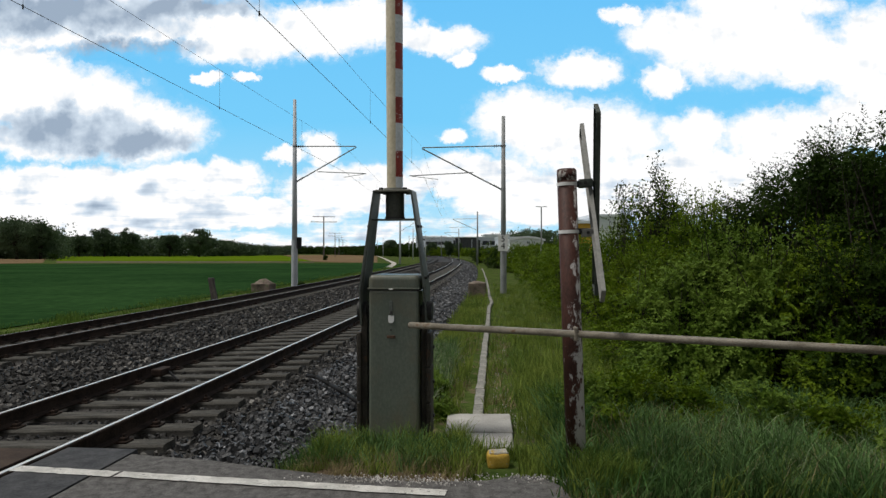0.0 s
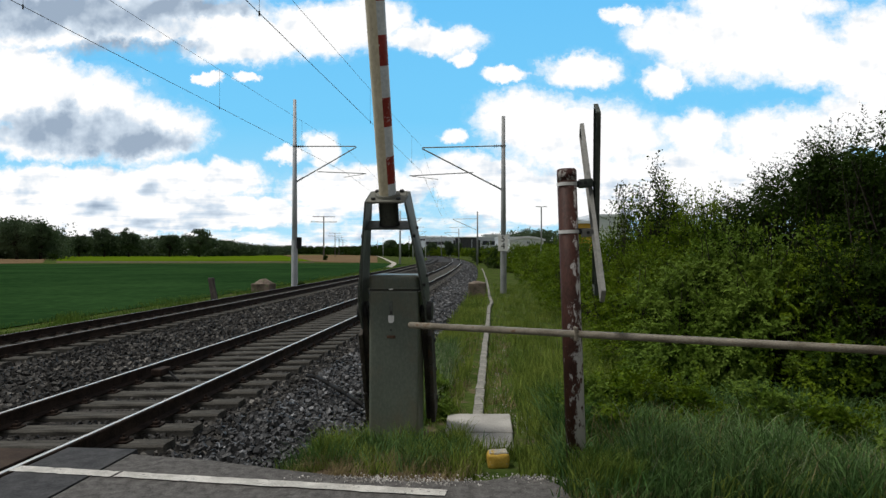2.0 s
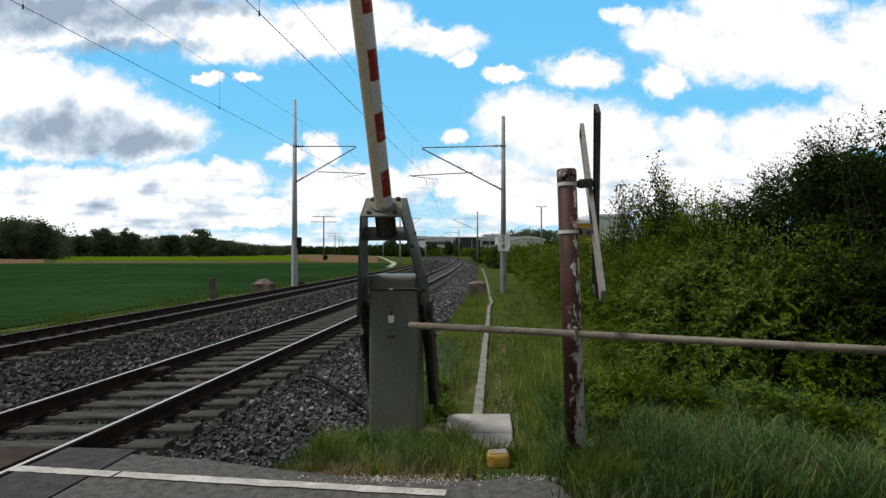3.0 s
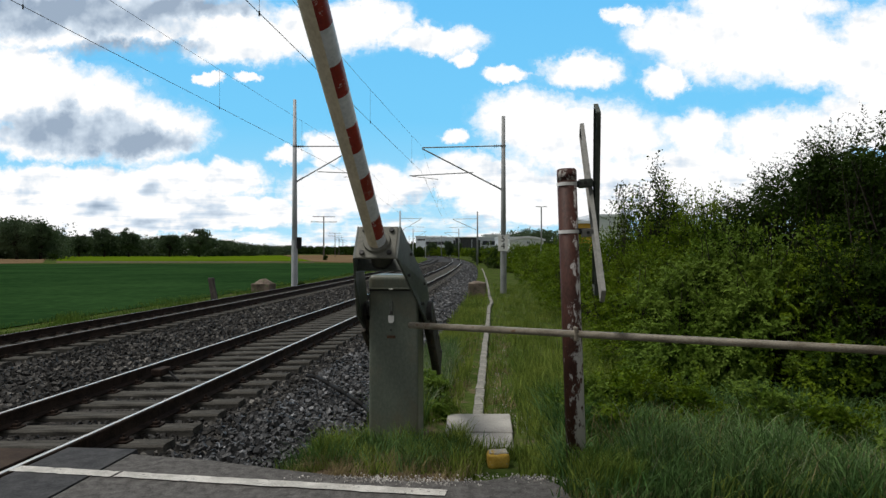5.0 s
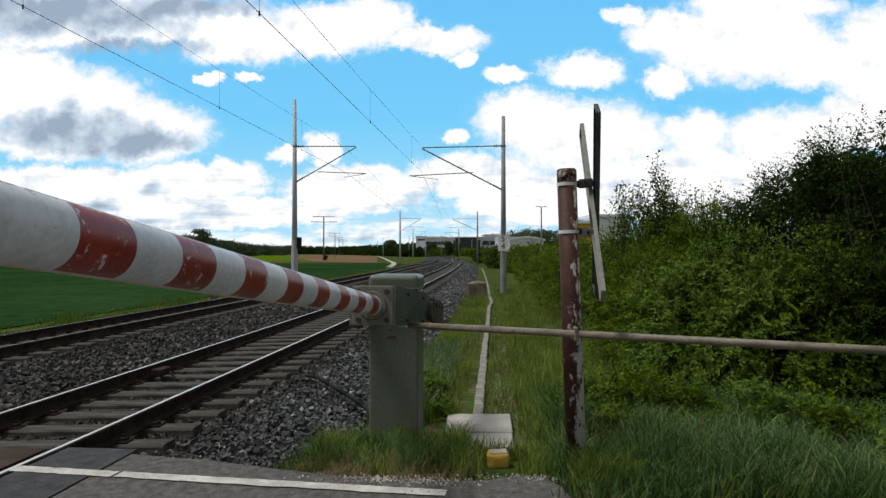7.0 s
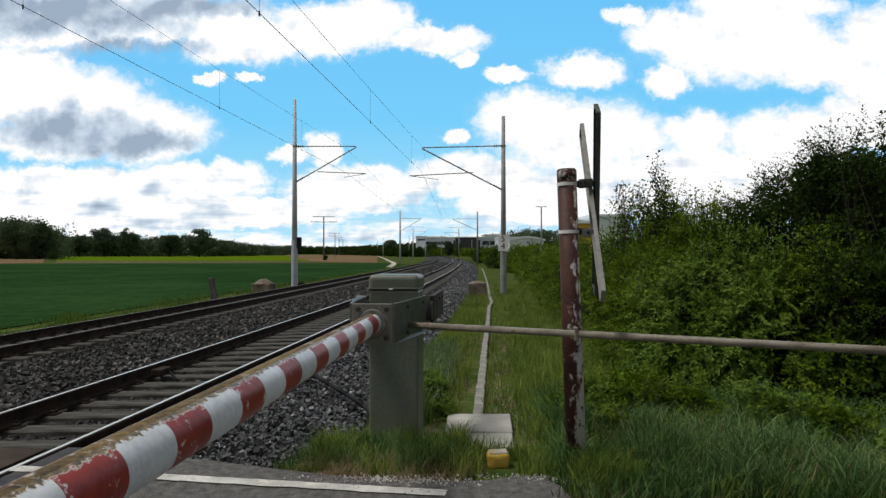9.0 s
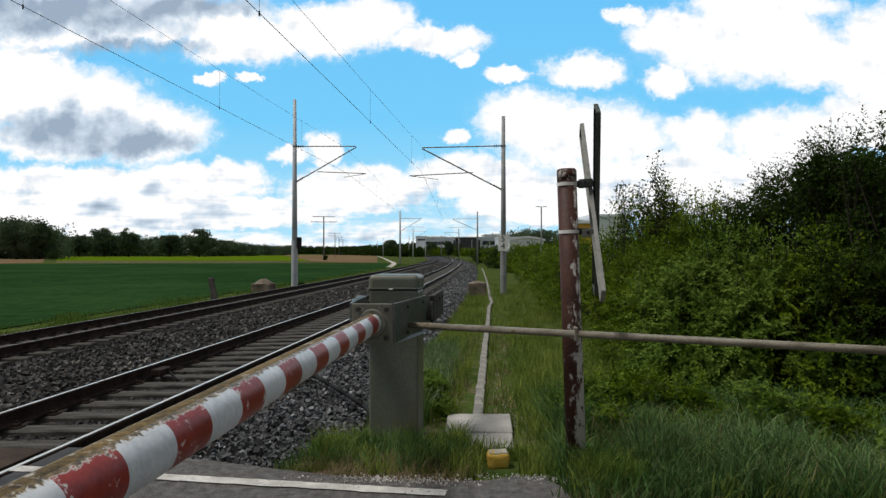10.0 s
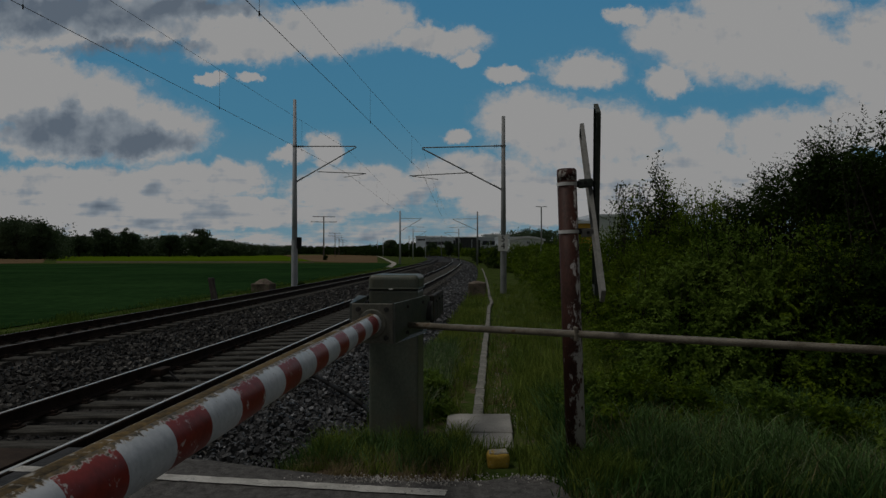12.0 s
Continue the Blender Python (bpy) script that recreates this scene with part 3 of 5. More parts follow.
def clip_mesh():
    bm = bmesh.new()
    for x in (-0.755, 0.755):
        add_box(bm, (0.33, 0.14, 0.02), (x, 0, 0.008), 0.004)
        for e in (-0.11, 0.11):
            add_box(bm, (0.06, 0.08, 0.04), (x + e, 0, 0.03), 0.008)
            add_rod(bm, (x + e, 0, 0.02), (x + e, 0, 0.075), 0.014, seg=6)
    mesh = bpy.data.meshes.new("fastening")
    bm.to_mesh(mesh)
    bm.free()
    mesh.materials.append(RAIL_SIDE)
    return mesh


def track(right, left, label, head, head_label):
    ob = base("railway_track", Matrix.Identity(4), label, "track", "railway tracks", "structure")
    for l, z in ((right, 0.0), (left, CANT)):
        r = put("rail", sweep(rail_profile(l, z), stations(-60, 460, 1.2)), RAIL_SIDE, ob, smooth=False)
        put("rail_head", sweep([(l - 0.02, z - 0.0035), (l - 0.017, z), (l + 0.011, z), (l + 0.014, z - 0.0035)], stations(-60, 460, 1.2), False), head, r, head_label)
    mid = (right + left) / 2
    sm, cm = sleeper_mesh(), clip_mesh()
    rng = random.Random(5)
    for i in range(150):
        s = 5.56 + 0.6 * i
        m = Matrix.Translation(at(mid, s, -0.178 + CANT / 2)) @ pose(0, 0, 0, 0, math.degrees(math.atan(-CANT / 1.5)) * -1, heading(s) + rng.uniform(-0.5, 0.5))
        q = new("sleeper", sm)
        q.parent, q.matrix_basis = ob, m
        if i < 30:
            f = new("fastening", cm)
            f.parent = q
    return ob


track(RAILS[0], RAILS[1], "curving railway track, shiny rails on grey weathered sleepers", RAIL_TOP, "polished steel running surface")
track(RAILS[2], RAILS[3], "second railway track, duller rails on grey weathered sleepers", RAIL_DULL, "dull steel running surface")


# ---- masts of the overhead line ----
def mast(p, top, r0, r1, mat, reach, arm_z, seg=10, label="", detail=True):
    """A mast with its cantilever, reach metres out towards the track (negative: the other way)."""
    ob = base("catenary_mast", Matrix.Translation(p) @ pose(0, 0, 0, 0, 0, -math.degrees(TURN)), label, "mast", "catenary masts")
    part("mast_pole", rod((0, 0, 0), (0, 0, top - p.z), r0, r1, seg), mat, ob, smooth=True)
    if detail:
        part("collar", rod((0, 0, 0), (0, 0, 2.6), r0 * 1.03, r0 * 0.99, seg), mat, ob)
    z0, z1, z2 = arm_z[0] - p.z, arm_z[1] - p.z, arm_z[2] - p.z
    t = 0.028 if detail else 0.032
    e = reach
    bm = rod((0, 0, z0 + 0.04), (e, 0, z0), t, seg=8)
    part("top_tube", bm, GREY_STEEL, ob)
    part("bracket_tube", rod((0, 0, z2), (e, 0, z0 - 0.05), t * 1.15, seg=8), GREY_STEEL, ob)
    part("steady_tube", rod((e * 0.37, 0, z1 + 0.03), (e * 1.16, 0, z1 - 0.1), t * 0.8, seg=8), GREY_STEEL, ob)
    if detail:
        part("steady_arm", rod((e * 0.80, 0, z1 - 0.28), (e * 1.13, 0, z1 - 0.12), 0.014, seg=6), GREY_STEEL, ob)
        for a, c in (((0.12, z0 + 0.04), (0.42, z0 + 0.03)), ((0.16, z2 + 0.08), (0.42, z2 + 0.24))):
            sgn = 1 if e > 0 else -1
            im = bmesh.new()
            for i in range(4):
                f = i / 3
                x, z = sgn * (a[0] + (c[0] - a[0]) * f), a[1] + (c[1] - a[1]) * f
                add_rod(im, (x - 0.015, 0, z), (x + 0.015, 0, z), 0.06, 0.06, 10)
            part("insulator", im, DARK, ob)
        for z in (z0 + 0.03, z2):
            part("band", rod((0, 0, z - 0.05), (0, 0, z + 0.05), r1 * 1.35, r1 * 1.35, 10), GREY_STEEL, ob)
    return ob


right_mast = mast(Vector((2.81, 32.0, -0.30)), 7.93, 0.15, 0.085, GREY_STEEL, -3.8, (6.52, 5.3, 4.48), label="grey steel catenary mast with a kilometre plate, beside the cable path")
left_mast = mast(Vector((-7.89, 36.6, -0.36)), 9.73, 0.165, 0.085, PALE_STEEL, 3.32, (7.2, 5.85, 5.3), label="pale painted catenary mast with a black box, beside the field")


def mast_box():
    m = left_mast
    bm = box((0.2, 0.25, 0.62), (0.26, -0.02, 2.45), 0.02)
    part("signal_box", bm, BLACK, m, "black box bolted to the pole")


def km_plate():
    m = right_mast
    bm = box((0.45, 0.02, 0.73), (-0.02, -0.2, 2.33), 0.008)
    plate = part("kilometre_plate", bm, SIGN_WHITE, m, "white plate with the black figures 5 over 4")
    for ch, z in (("5", 2.52), ("4", 2.18)):
        cu = bpy.data.curves.new("figure", "FONT")
        cu.body, cu.size, cu.align_x, cu.align_y, cu.extrude = ch, 0.40, "CENTER", "CENTER", 0.002
        tmp = bpy.data.objects.new("figure", cu)
        scene.collection.objects.link(tmp)
        bpy.context.view_layer.update()
        mesh = bpy.data.meshes.new_from_object(tmp.evaluated_get(bpy.context.evaluated_depsgraph_get()))
        bpy.data.objects.remove(tmp)
        put("figure", mesh, BLACK, plate, "", pose(-0.02, -0.214, z, 90))
    part("plate_bracket", box((0.3, 0.1, 0.05), (0, -0.12, 2.33), 0.01), GREY_STEEL, m)


mast_box()
km_plate()

for x, d, top in ((845, 103, 7.7), (812, 174, 7.6), (781, 243, 7.6)):
    mast(Vector(((x - 784) / 1218 * d, d, -0.4)), top, 0.16, 0.1, GREY_STEEL, -3.7, (6.6, 5.4, 4.9), 8, "slender grey catenary mast far along the curving line", False)
for x, d, top in ((708, 118, 8.7), (731, 190, 8.2), (753, 260, 8.2), (724, 300, 9.0), (678, 330, 8.6), (668, 420, 9)):
    mast(Vector(((x - 784) / 1218 * d, d, -0.4)), top, 0.18, 0.12, PALE_STEEL, 3.7, (7.4, 6.0, 5.2), 8, "slender pale catenary mast far along the curving line", False)


def overhead(wires, hangers, label):
    """Carrying wire and contact wire, with droppers, from behind the viewer over the first mast to the second."""
    ob = base("overhead_line", Matrix.Identity(4), label, "overhead wire", "overhead lines")

    def run(a, b, sag, n=22):
        return [a.lerp(b, i / n) - Vector((0, 0, sag * 4 * (i / n) * (1 - i / n))) for i in range(n + 1)]

    def point(pts, y):
        for u, v in zip(pts, pts[1:]):
            if u.y <= y <= v.y:
                return u.lerp(v, (y - u.y) / (v.y - u.y))

    spans = []
    for name, tip, far, lean, sag, r in wires:
        tip, far = Vector(tip), Vector(far)
        spans.append((run(tip - Vector((lean * 66, 66, 0)), tip, sag), run(tip, far, sag)))
        bm = bmesh.new()
        for pts in spans[-1]:
            for u, v in zip(pts, pts[1:]):
                add_rod(bm, u, v, r, r, 5, caps=False)
        part(name, bm, WIRE, ob)
    for i in (0, 1):
        for y in hangers:
            top, foot = point(spans[0][i], y), point(spans[1][i], y)
            if top and foot:
                d = part("dropper", rod(foot, top, 0.0035, seg=5), WIRE, ob)
                part("clip", rod(foot - Vector((0, 0, 0.05)), foot + Vector((0, 0, 0.03)), 0.014, seg=6), DARK, d)


overhead((("carrying_wire", (-1.0, 32.0, 6.55), (1.0, 103, 6.6), 0.088, 0.47, 0.0045), ("contact_wire", (-1.0, 32.0, 5.35), (0.6, 103, 5.3), 0.088, 0.01, 0.0065)),
         (-7.2, 1.8, 10.74, 19.7, 28.6, 37, 46, 55, 64), "thin dark carrying and contact wires above the near track")
overhead((("carrying_wire", (-5.17, 36.6, 7.16), (-3.5, 118, 7.3), 0.0835, 0.28, 0.0045), ("contact_wire", (-5.17, 36.6, 5.85), (-3.9, 118, 5.7), 0.0835, 0.01, 0.0065)),
         (-5, 3.4, 11.84, 20.14, 28.5, 42, 51, 60), "thin dark carrying and contact wires above the far track")


# ---- the barrier ----
PIVOT = Vector((-0.425, 6.15, 1.08))
SWING = -5.2


def barrier_machine():
    ob = base("barrier_machine", pose(-0.41, 6.15, -0.12, 0, 0, SWING), "grey-green painted steel barrier machine housing on the verge", "barrier machine")
    w, d = 0.43, 0.40
    bm = bmesh.new()
    add_box(bm, (w, d, 1.392), (0, 0, 0.696), 0.02)
    part("housing", bm, BOX_PAINT, ob, "grey-green painted steel housing")
    lid = bmesh.new()
    bmesh.ops.create_cube(lid, size=1)
    bmesh.ops.scale(lid, vec=(w + 0.014, d + 0.014, 0.124), verts=lid.verts)
    upper = [e for e in lid.edges if max(v.co.z for v in e.verts) > 0]
    bmesh.ops.bevel(lid, geom=upper, offset=0.045, segments=5, profile=0.5, affect="EDGES")
    bmesh.ops.translate(lid, vec=(0, 0, 1.464), verts=lid.verts)
    part("lid", lid, BOX_PAINT, ob, "rounded steel lid")
    part("lid_rim", box((w + 0.022, d + 0.022, 0.012), (0, 0, 1.407), 0.004), BOX_PAINT, ob)
    part("seam", box((w - 0.01, d - 0.01, 0.014), (0, 0, 1.396)), DARK, ob)
    part("catch", box((0.035, 0.012, 0.012), (-0.02, -d / 2 - 0.016, 1.402), 0.003), SIGN_WHITE, ob)
    lock = part("lock_plate", box((0.03, 0.012, 0.12), (-0.02, -d / 2 - 0.003, 1.24), 0.005), ARM_PAINT, ob)
    part("keyhole", box((0.018, 0.016, 0.03), (-0.02, -d / 2 - 0.005, 1.20), 0.004), DARK, lock)
    part("badge", slab([(-0.045, 1.175), (0.005, 1.175), (0.005, 1.125), (-0.005, 1.11), (-0.035, 1.11), (-0.045, 1.125)], -d / 2 - 0.008, -d / 2 + 0.002, "y"), SIGN_WHITE, ob, "small white badge")
    part("rivet", rod((-0.02, -d / 2 - 0.006, 1.05), (-0.02, -d / 2 + 0.01, 1.05), 0.008, seg=8), DARK, ob)
    part("slot", box((0.075, 0.012, 0.025), (-0.02, -d / 2 - 0.002, 0.99), 0.003), RUST, ob)
    part("shaft", rod((-0.30, 0, PIVOT.z + 0.12), (0.30, 0, PIVOT.z + 0.12), 0.05, seg=16), DARK, ob)
    part("base_frame", box((w + 0.1, d + 0.1, 0.08), (0, 0, 0.03), 0.01), RUST, ob)
    return ob


barrier_machine()


def boom_barrier():
    """The yoke with its pole and counterweights; it turns about its own x axis. Built lying, the pole towards -y."""
    ob = base("boom_barrier", pose(*PIVOT, -89, 0, SWING), "barrier boom with red and white bands in a dark steel yoke", "barrier boom")
    R, hw, hb, hh = 1.06, 0.155, 0.28, 0.148
    # front plate with bolts and socket
    plate = part("front_plate", box((2 * hw, 0.02, 2 * hh), (0, -R, 0), 0.008), ARM_FACE, ob, "worn grey front plate")
    for x in (-0.105, 0.105):
        for z in (-0.105, 0.105):
            part("bolt", rod((x, -R - 0.03, z), (x, -R + 0.02, z), 0.019, 0.022, 6), DARK, plate)
    part("socket_ring", rod((0, -R - 0.03, 0), (0, -R + 0.01, 0), 0.1, 0.115, 28), ARM_FACE, plate)
    part("socket", rod((0, -R + 0.01, 0), (0, -R + 0.235, 0), 0.083, 0.083, 24), ARM_DARK, ob, "dark steel socket", smooth=False)
    part("socket_foot", rod((0, -R + 0.225, 0), (0, -R + 0.243, 0), 0.088, seg=24), DARK, ob)
    part("cross_tie", box((2 * hw + 0.1, 0.014, 0.2), (0, -R + 0.25, 0), 0.004), ARM_PAINT, ob)
    # splayed cheeks
    for sx in (-1, 1):
        def cheek_verts(t):
            return [((hw + t) * sx, -R - 0.005, -hh), ((hw + t) * sx, -R - 0.005, hh), ((hb + t) * sx, -0.2, 0.15), ((hb + t) * sx, 0.12, 0.12), ((hb + t) * sx, 0.12, -0.12), ((hb + t) * sx, -0.2, -0.17)]
        bm = bmesh.new()
        a, b = [bm.verts.new(v) for v in cheek_verts(0.0)], [bm.verts.new(v) for v in cheek_verts(0.016)]
        bm.faces.new(a)
        bm.faces.new(b[::-1])
        for i in range(6):
            bm.faces.new((a[i], a[(i + 1) % 6], b[(i + 1) % 6], b[i]))
        cheek = part("cheek", bm, ARM_PAINT, ob, "splayed steel cheek plate")
        for y, z in ((-0.75, 0.1), (-0.75, -0.1), (-0.3, 0.1), (-0.3, -0.1)):
            x = (hb + (hw - hb) * (-y - 0.2) / 0.86 + 0.016) * sx
            part("bolt", rod((x - 0.012 * sx, y, z), (x + 0.014 * sx, y, z), 0.014, seg=6), DARK, cheek)
        # counterweight arm behind the pivot
        x = (hb - 0.012) * sx
        arm = part("weight_arm", box((0.055, 1.06, 0.16), (x, 0.56, 0), 0.006), WEIGHT, ob)
        for y, length in ((0.33, 0.3), (0.64, 0.3), (0.95, 0.3)):
            part("counterweight", box((0.042, length, 0.25), (x + 0.04 * sx, y, 0.0), 0.012), WEIGHT, arm, "dark rust-stained iron weight")
            part("bolt", rod((x, y, 0.07), (x + 0.075 * sx, y, 0.07), 0.018, seg=6), DARK, arm)
        part("hub", rod((x - 0.02 * sx, 0, 0), (x + 0.065 * sx, 0, 0), 0.085, seg=20), DARK, ob)
    # the pole: bands on its two sides, bare paint above and below
    seg, length, r0, r1 = 48, 6.2, 0.0715, 0.0775
    stops = [0.0, 0.118]
    while stops[-1] < length:
        stops.append(stops[-1] + (0.229 if len(stops) % 2 == 0 else 0.244))
    verts, faces, mats = [], [], []
    for y in stops:
        r = r0 + (r1 - r0) * min(1, y / 2.5)
        for j in range(seg):
            a = 2 * math.pi * j / seg
            verts.append((r * math.cos(a), -R - 0.01 - y, r * 1.04 * math.sin(a)))
    for i in range(len(stops) - 1):
        for j in range(seg):
            a = (j + 0.5) * 360 / seg
            k = (j + 1) % seg
            faces.append((i * seg + j, i * seg + k, (i + 1) * seg + k, (i + 1) * seg + j))
            up = math.sin(radians(a))
            mats.append(1 if up > 0.95 else 0 if up < 0.3 and math.cos(radians(a)) < 0.28 else (2 if i % 2 == 0 else 3))
    mesh = raw_mesh("pole", verts, np.array(faces))
    for mm in (POLE_CREAM, POLE_LICHEN, POLE_WHITE, POLE_RED):
        mesh.materials.append(mm)
    mesh.polygons.foreach_set("material_index", mats)
    mesh.polygons.foreach_set("use_smooth", [True] * len(mesh.polygons))
    pole = new("pole", mesh)
    pole.parent = ob
    tagged(pole, "chipped red and white banded pole, lichen along its upper side")
    part("pole_end", rod((0, -R - 0.01 - stops[-1], 0), (0, -R - 0.03 - stops[-1], 0), r1, r1 * 0.9, seg), POLE_WHITE, pole)
    return ob


boom = boom_barrier()


# ---- post with the crossbuck, pipe rail ----
def crossing_post():
    ob = base("sign_post", pose(0.975, 5.0, -0.14, 0, -1.9, 0), "leaning steel post, peeling dark red paint, holding a crossbuck", "post")
    h = 2.335
    part("tube", rod((0, 0, 0), (0, 0, h), 0.072, 0.07, 28), POST_RED, ob, smooth=True)
    part("worn_top", rod((0, 0, h - 0.075), (0, 0, h + 0.001), 0.0712, 0.0712, 28), SCUFFED, ob, "scuffed top with bare patches", smooth=True)
    part("cap", rod((0, 0, h), (0, 0, h + 0.012), 0.07, 0.062, 28), SCUFFED, ob, "scuffed cap")
    for z in (2.235, 1.89):
        part("steel_band", rod((0, 0, z - 0.012), (0, 0, z + 0.012), 0.0745, 0.0745, 28), SIGN_WHITE, ob, "bright steel clamp band")
        lug = part("clamp", box((0.09, 0.03, 0.045), (0.105, 0, z), 0.006), DARK, ob)
        part("clamp_bolt", rod((0.09, -0.035, z), (0.09, 0.03, z), 0.012, seg=8), DARK, lug)
    return ob


crossing_post()


def crossbuck():
    """Two channel-shaped planks crossed, seen from their edge."""
    ob = base("crossbuck", pose(1.09, 5.0, 1.935, 0, -3.2, -6.5), "weathered St Andrew's cross sign seen edge-on, dark back", "crossing sign")
    for k, tilt in enumerate((-33, 33)):
        x = 0.0 if k == 0 else 0.034
        t = pose(0, 0, 0, tilt, 0, 0)
        bm = bmesh.new()
        add_box(bm, (0.008, 0.15, 1.5), (0, 0, 0), 0.002, index=0)
        add_box(bm, (0.03, 0.006, 1.5), (-0.012, -0.075, 0), 0.002, index=1)
        add_box(bm, (0.03, 0.006, 1.5), (-0.012, 0.075, 0), 0.002, index=1)
        for z in (-0.75, 0.75):
            add_box(bm, (0.03, 0.15, 0.006), (-0.012, 0, z), 0.002, index=1)
        bmesh.ops.transform(bm, matrix=Matrix.Translation((x, 0, 0)) @ t, verts=bm.verts)
        part("plank", bm, [SIGN_BACK, SIGN_BACK if k else SIGN_EDGE], ob)
    for z in (0.17, -0.19):
        br = part("bracket", box((0.10, 0.09, 0.06), (-0.045, 0, z), 0.006), SIGN_BACK if z > 0 else SIGN_EDGE, ob, "painted steel bracket")
        part("bolt", rod((-0.05, -0.06, z), (-0.05, 0.06, z), 0.012, seg=8), DARK, br)
    return ob


crossbuck()


def pipe_rail():
    a = Vector((-0.262, 5.4, 1.03))
    b = a + (Vector((2.58, 4.0, 1.03)) - a).normalized() * 5.2
    ob = base("pipe_rail", Matrix.Identity(4), "long rust-stained grey steel pipe rail clamped to the post", "rail")
    part("pipe", rod(a, b, 0.0255, 0.0255, 20), GALV, ob, smooth=True)
    part("pipe_end", rod(a - (b - a).normalized() * 0.004, a, 0.022, 0.0255, 20), RUST, ob)
    c = a.lerp(b, 0.255)
    part("strap", box((0.028, 0.066, 0.1), tuple(c), 0.01), GALV, ob, "rusty strap round pipe and post")
    part("end_stand", rod((b.x - 0.2, b.y + 0.11, -0.15), (b.x - 0.2, b.y + 0.11, 1.03), 0.045, seg=14), POST_RED, ob)


pipe_rail()


# ---- beside the line ----
def cable_trough():
    ob = base("cable_trough", Matrix.Identity(4), "narrow line of grey concrete cable trough lids in the grass", "cable trough", "", "structure")
    lid = bmesh.new()
    add_box(lid, (0.105, 0.49, 0.06), (0, 0, 0.0), 0.008)
    mesh = bpy.data.meshes.new("trough_lid")
    lid.to_mesh(mesh)
    lid.free()
    mesh.materials.append(TROUGH)
    rng = random.Random(3)
    ss, ll = [7, 13.4, 23.6, 26, 30, 54, 90], [-0.25, -0.32, -0.36, -0.28, -0.4, -0.7, -0.9]
    s = 7.25
    while s < 80:
        l = float(np.interp(s, ss, ll))
        p = at(l, s, ground_z(l, s) + 0.035 + rng.uniform(-0.014, 0.006))
        q = new("trough_lid", mesh)
        q.parent = ob
        q.matrix_basis = Matrix.Translation(p) @ pose(0, 0, 0, rng.uniform(-2, 2), rng.uniform(-2.5, 2.5), heading(s) + rng.uniform(-3, 3))
        s += 0.5


cable_trough()


def flagstones():
    ob = base("paving", Matrix.Identity(4), "two worn concrete slabs sunk in the grass", "slab", "", "structure")
    for pts in ([(0.05, 6.9), (0.67, 6.9), (0.63, 6.2), (0.02, 6.25)], [(0.2, 6.17), (0.62, 6.17), (0.59, 5.72), (0.22, 5.74)]):
        bm = slab(pts, -0.14, -0.015, "z")
        bmesh.ops.bevel(bm, geom=bm.edges[:], offset=0.008, segments=1, affect="EDGES")
        part("slab", bm, CONCRETE, ob)


flagstones()


def verge_z(l, s):
    """The little bank of earth round the barrier machine."""
    fall = min(1.0, max(0.0, (-1.42 - l) / 0.4)) ** 2
    return -0.035 - 0.4 * fall - 0.09 * max(0.0, s - 5.3) + 0.03 * noise.noise((l * 3.1, s * 3.1, 2))


def verge():
    ls, ss = np.linspace(-1.85, -0.28, 26), np.linspace(4.78, 6.5, 28)
    verts = [at(l, s, verge_z(l, s)) for s in ss for l in ls]
    n = len(ls)
    faces = np.array([(i * n + j, i * n + j + 1, (i + 1) * n + j + 1, (i + 1) * n + j) for i in range(len(ss) - 1) for j in range(n - 1)])
    ob = put("verge", raw_mesh("verge", verts, faces), SOIL, None, "low bank of brown earth round the barrier machine", smooth=True)
    return tagged(ob, kind="structure", category="ground")


verge()


def marker_stone():
    ob = base("marker_stone", pose(0.425, 5.36, -0.07, 0, 0, 4), "small marker stone with worn yellow paint at the road edge", "marker stone")
    bm = box((0.165, 0.13, 0.12), (0, 0, 0.06), 0.022)
    bmesh.ops.subdivide_edges(bm, edges=[e for e in bm.edges if e.calc_length() > 0.05], cuts=3, use_grid_fill=True)
    for v in bm.verts:
        v.co += noise.noise_vector(v.co * 14) * 0.009
    part("stone", bm, YELLOW, ob, smooth=True)
    cap = box((0.145, 0.11, 0.02), (0.004, 0.002, 0.118), 0.008)
    bmesh.ops.subdivide_edges(cap, edges=[e for e in cap.edges if e.calc_length() > 0.05], cuts=3, use_grid_fill=True)
    for v in cap.verts:
        v.co += noise.noise_vector(v.co * 17) * 0.008
    part("stone_top", cap, WORN_TOP, ob, "bare grey weathered top")


marker_stone()


def hose():
    pts = [(-1.95, 9.9, -0.17), (-1.75, 9.6, -0.14), (-1.5, 9.2, -0.17), (-1.2, 8.7, -0.2), (-0.95, 8.3, -0.25), (-0.7, 7.6, -0.28), (-0.55, 6.5, -0.2)]
    bm = bmesh.new()
    for a, b in zip(pts, pts[1:]):
        add_rod(bm, a, b, 0.028, 0.028, 10)
    tagged(part("cable_hose", bm, BLACK, None, "thick black cable hose lying over the stones", smooth=True), category="cable")


hose()


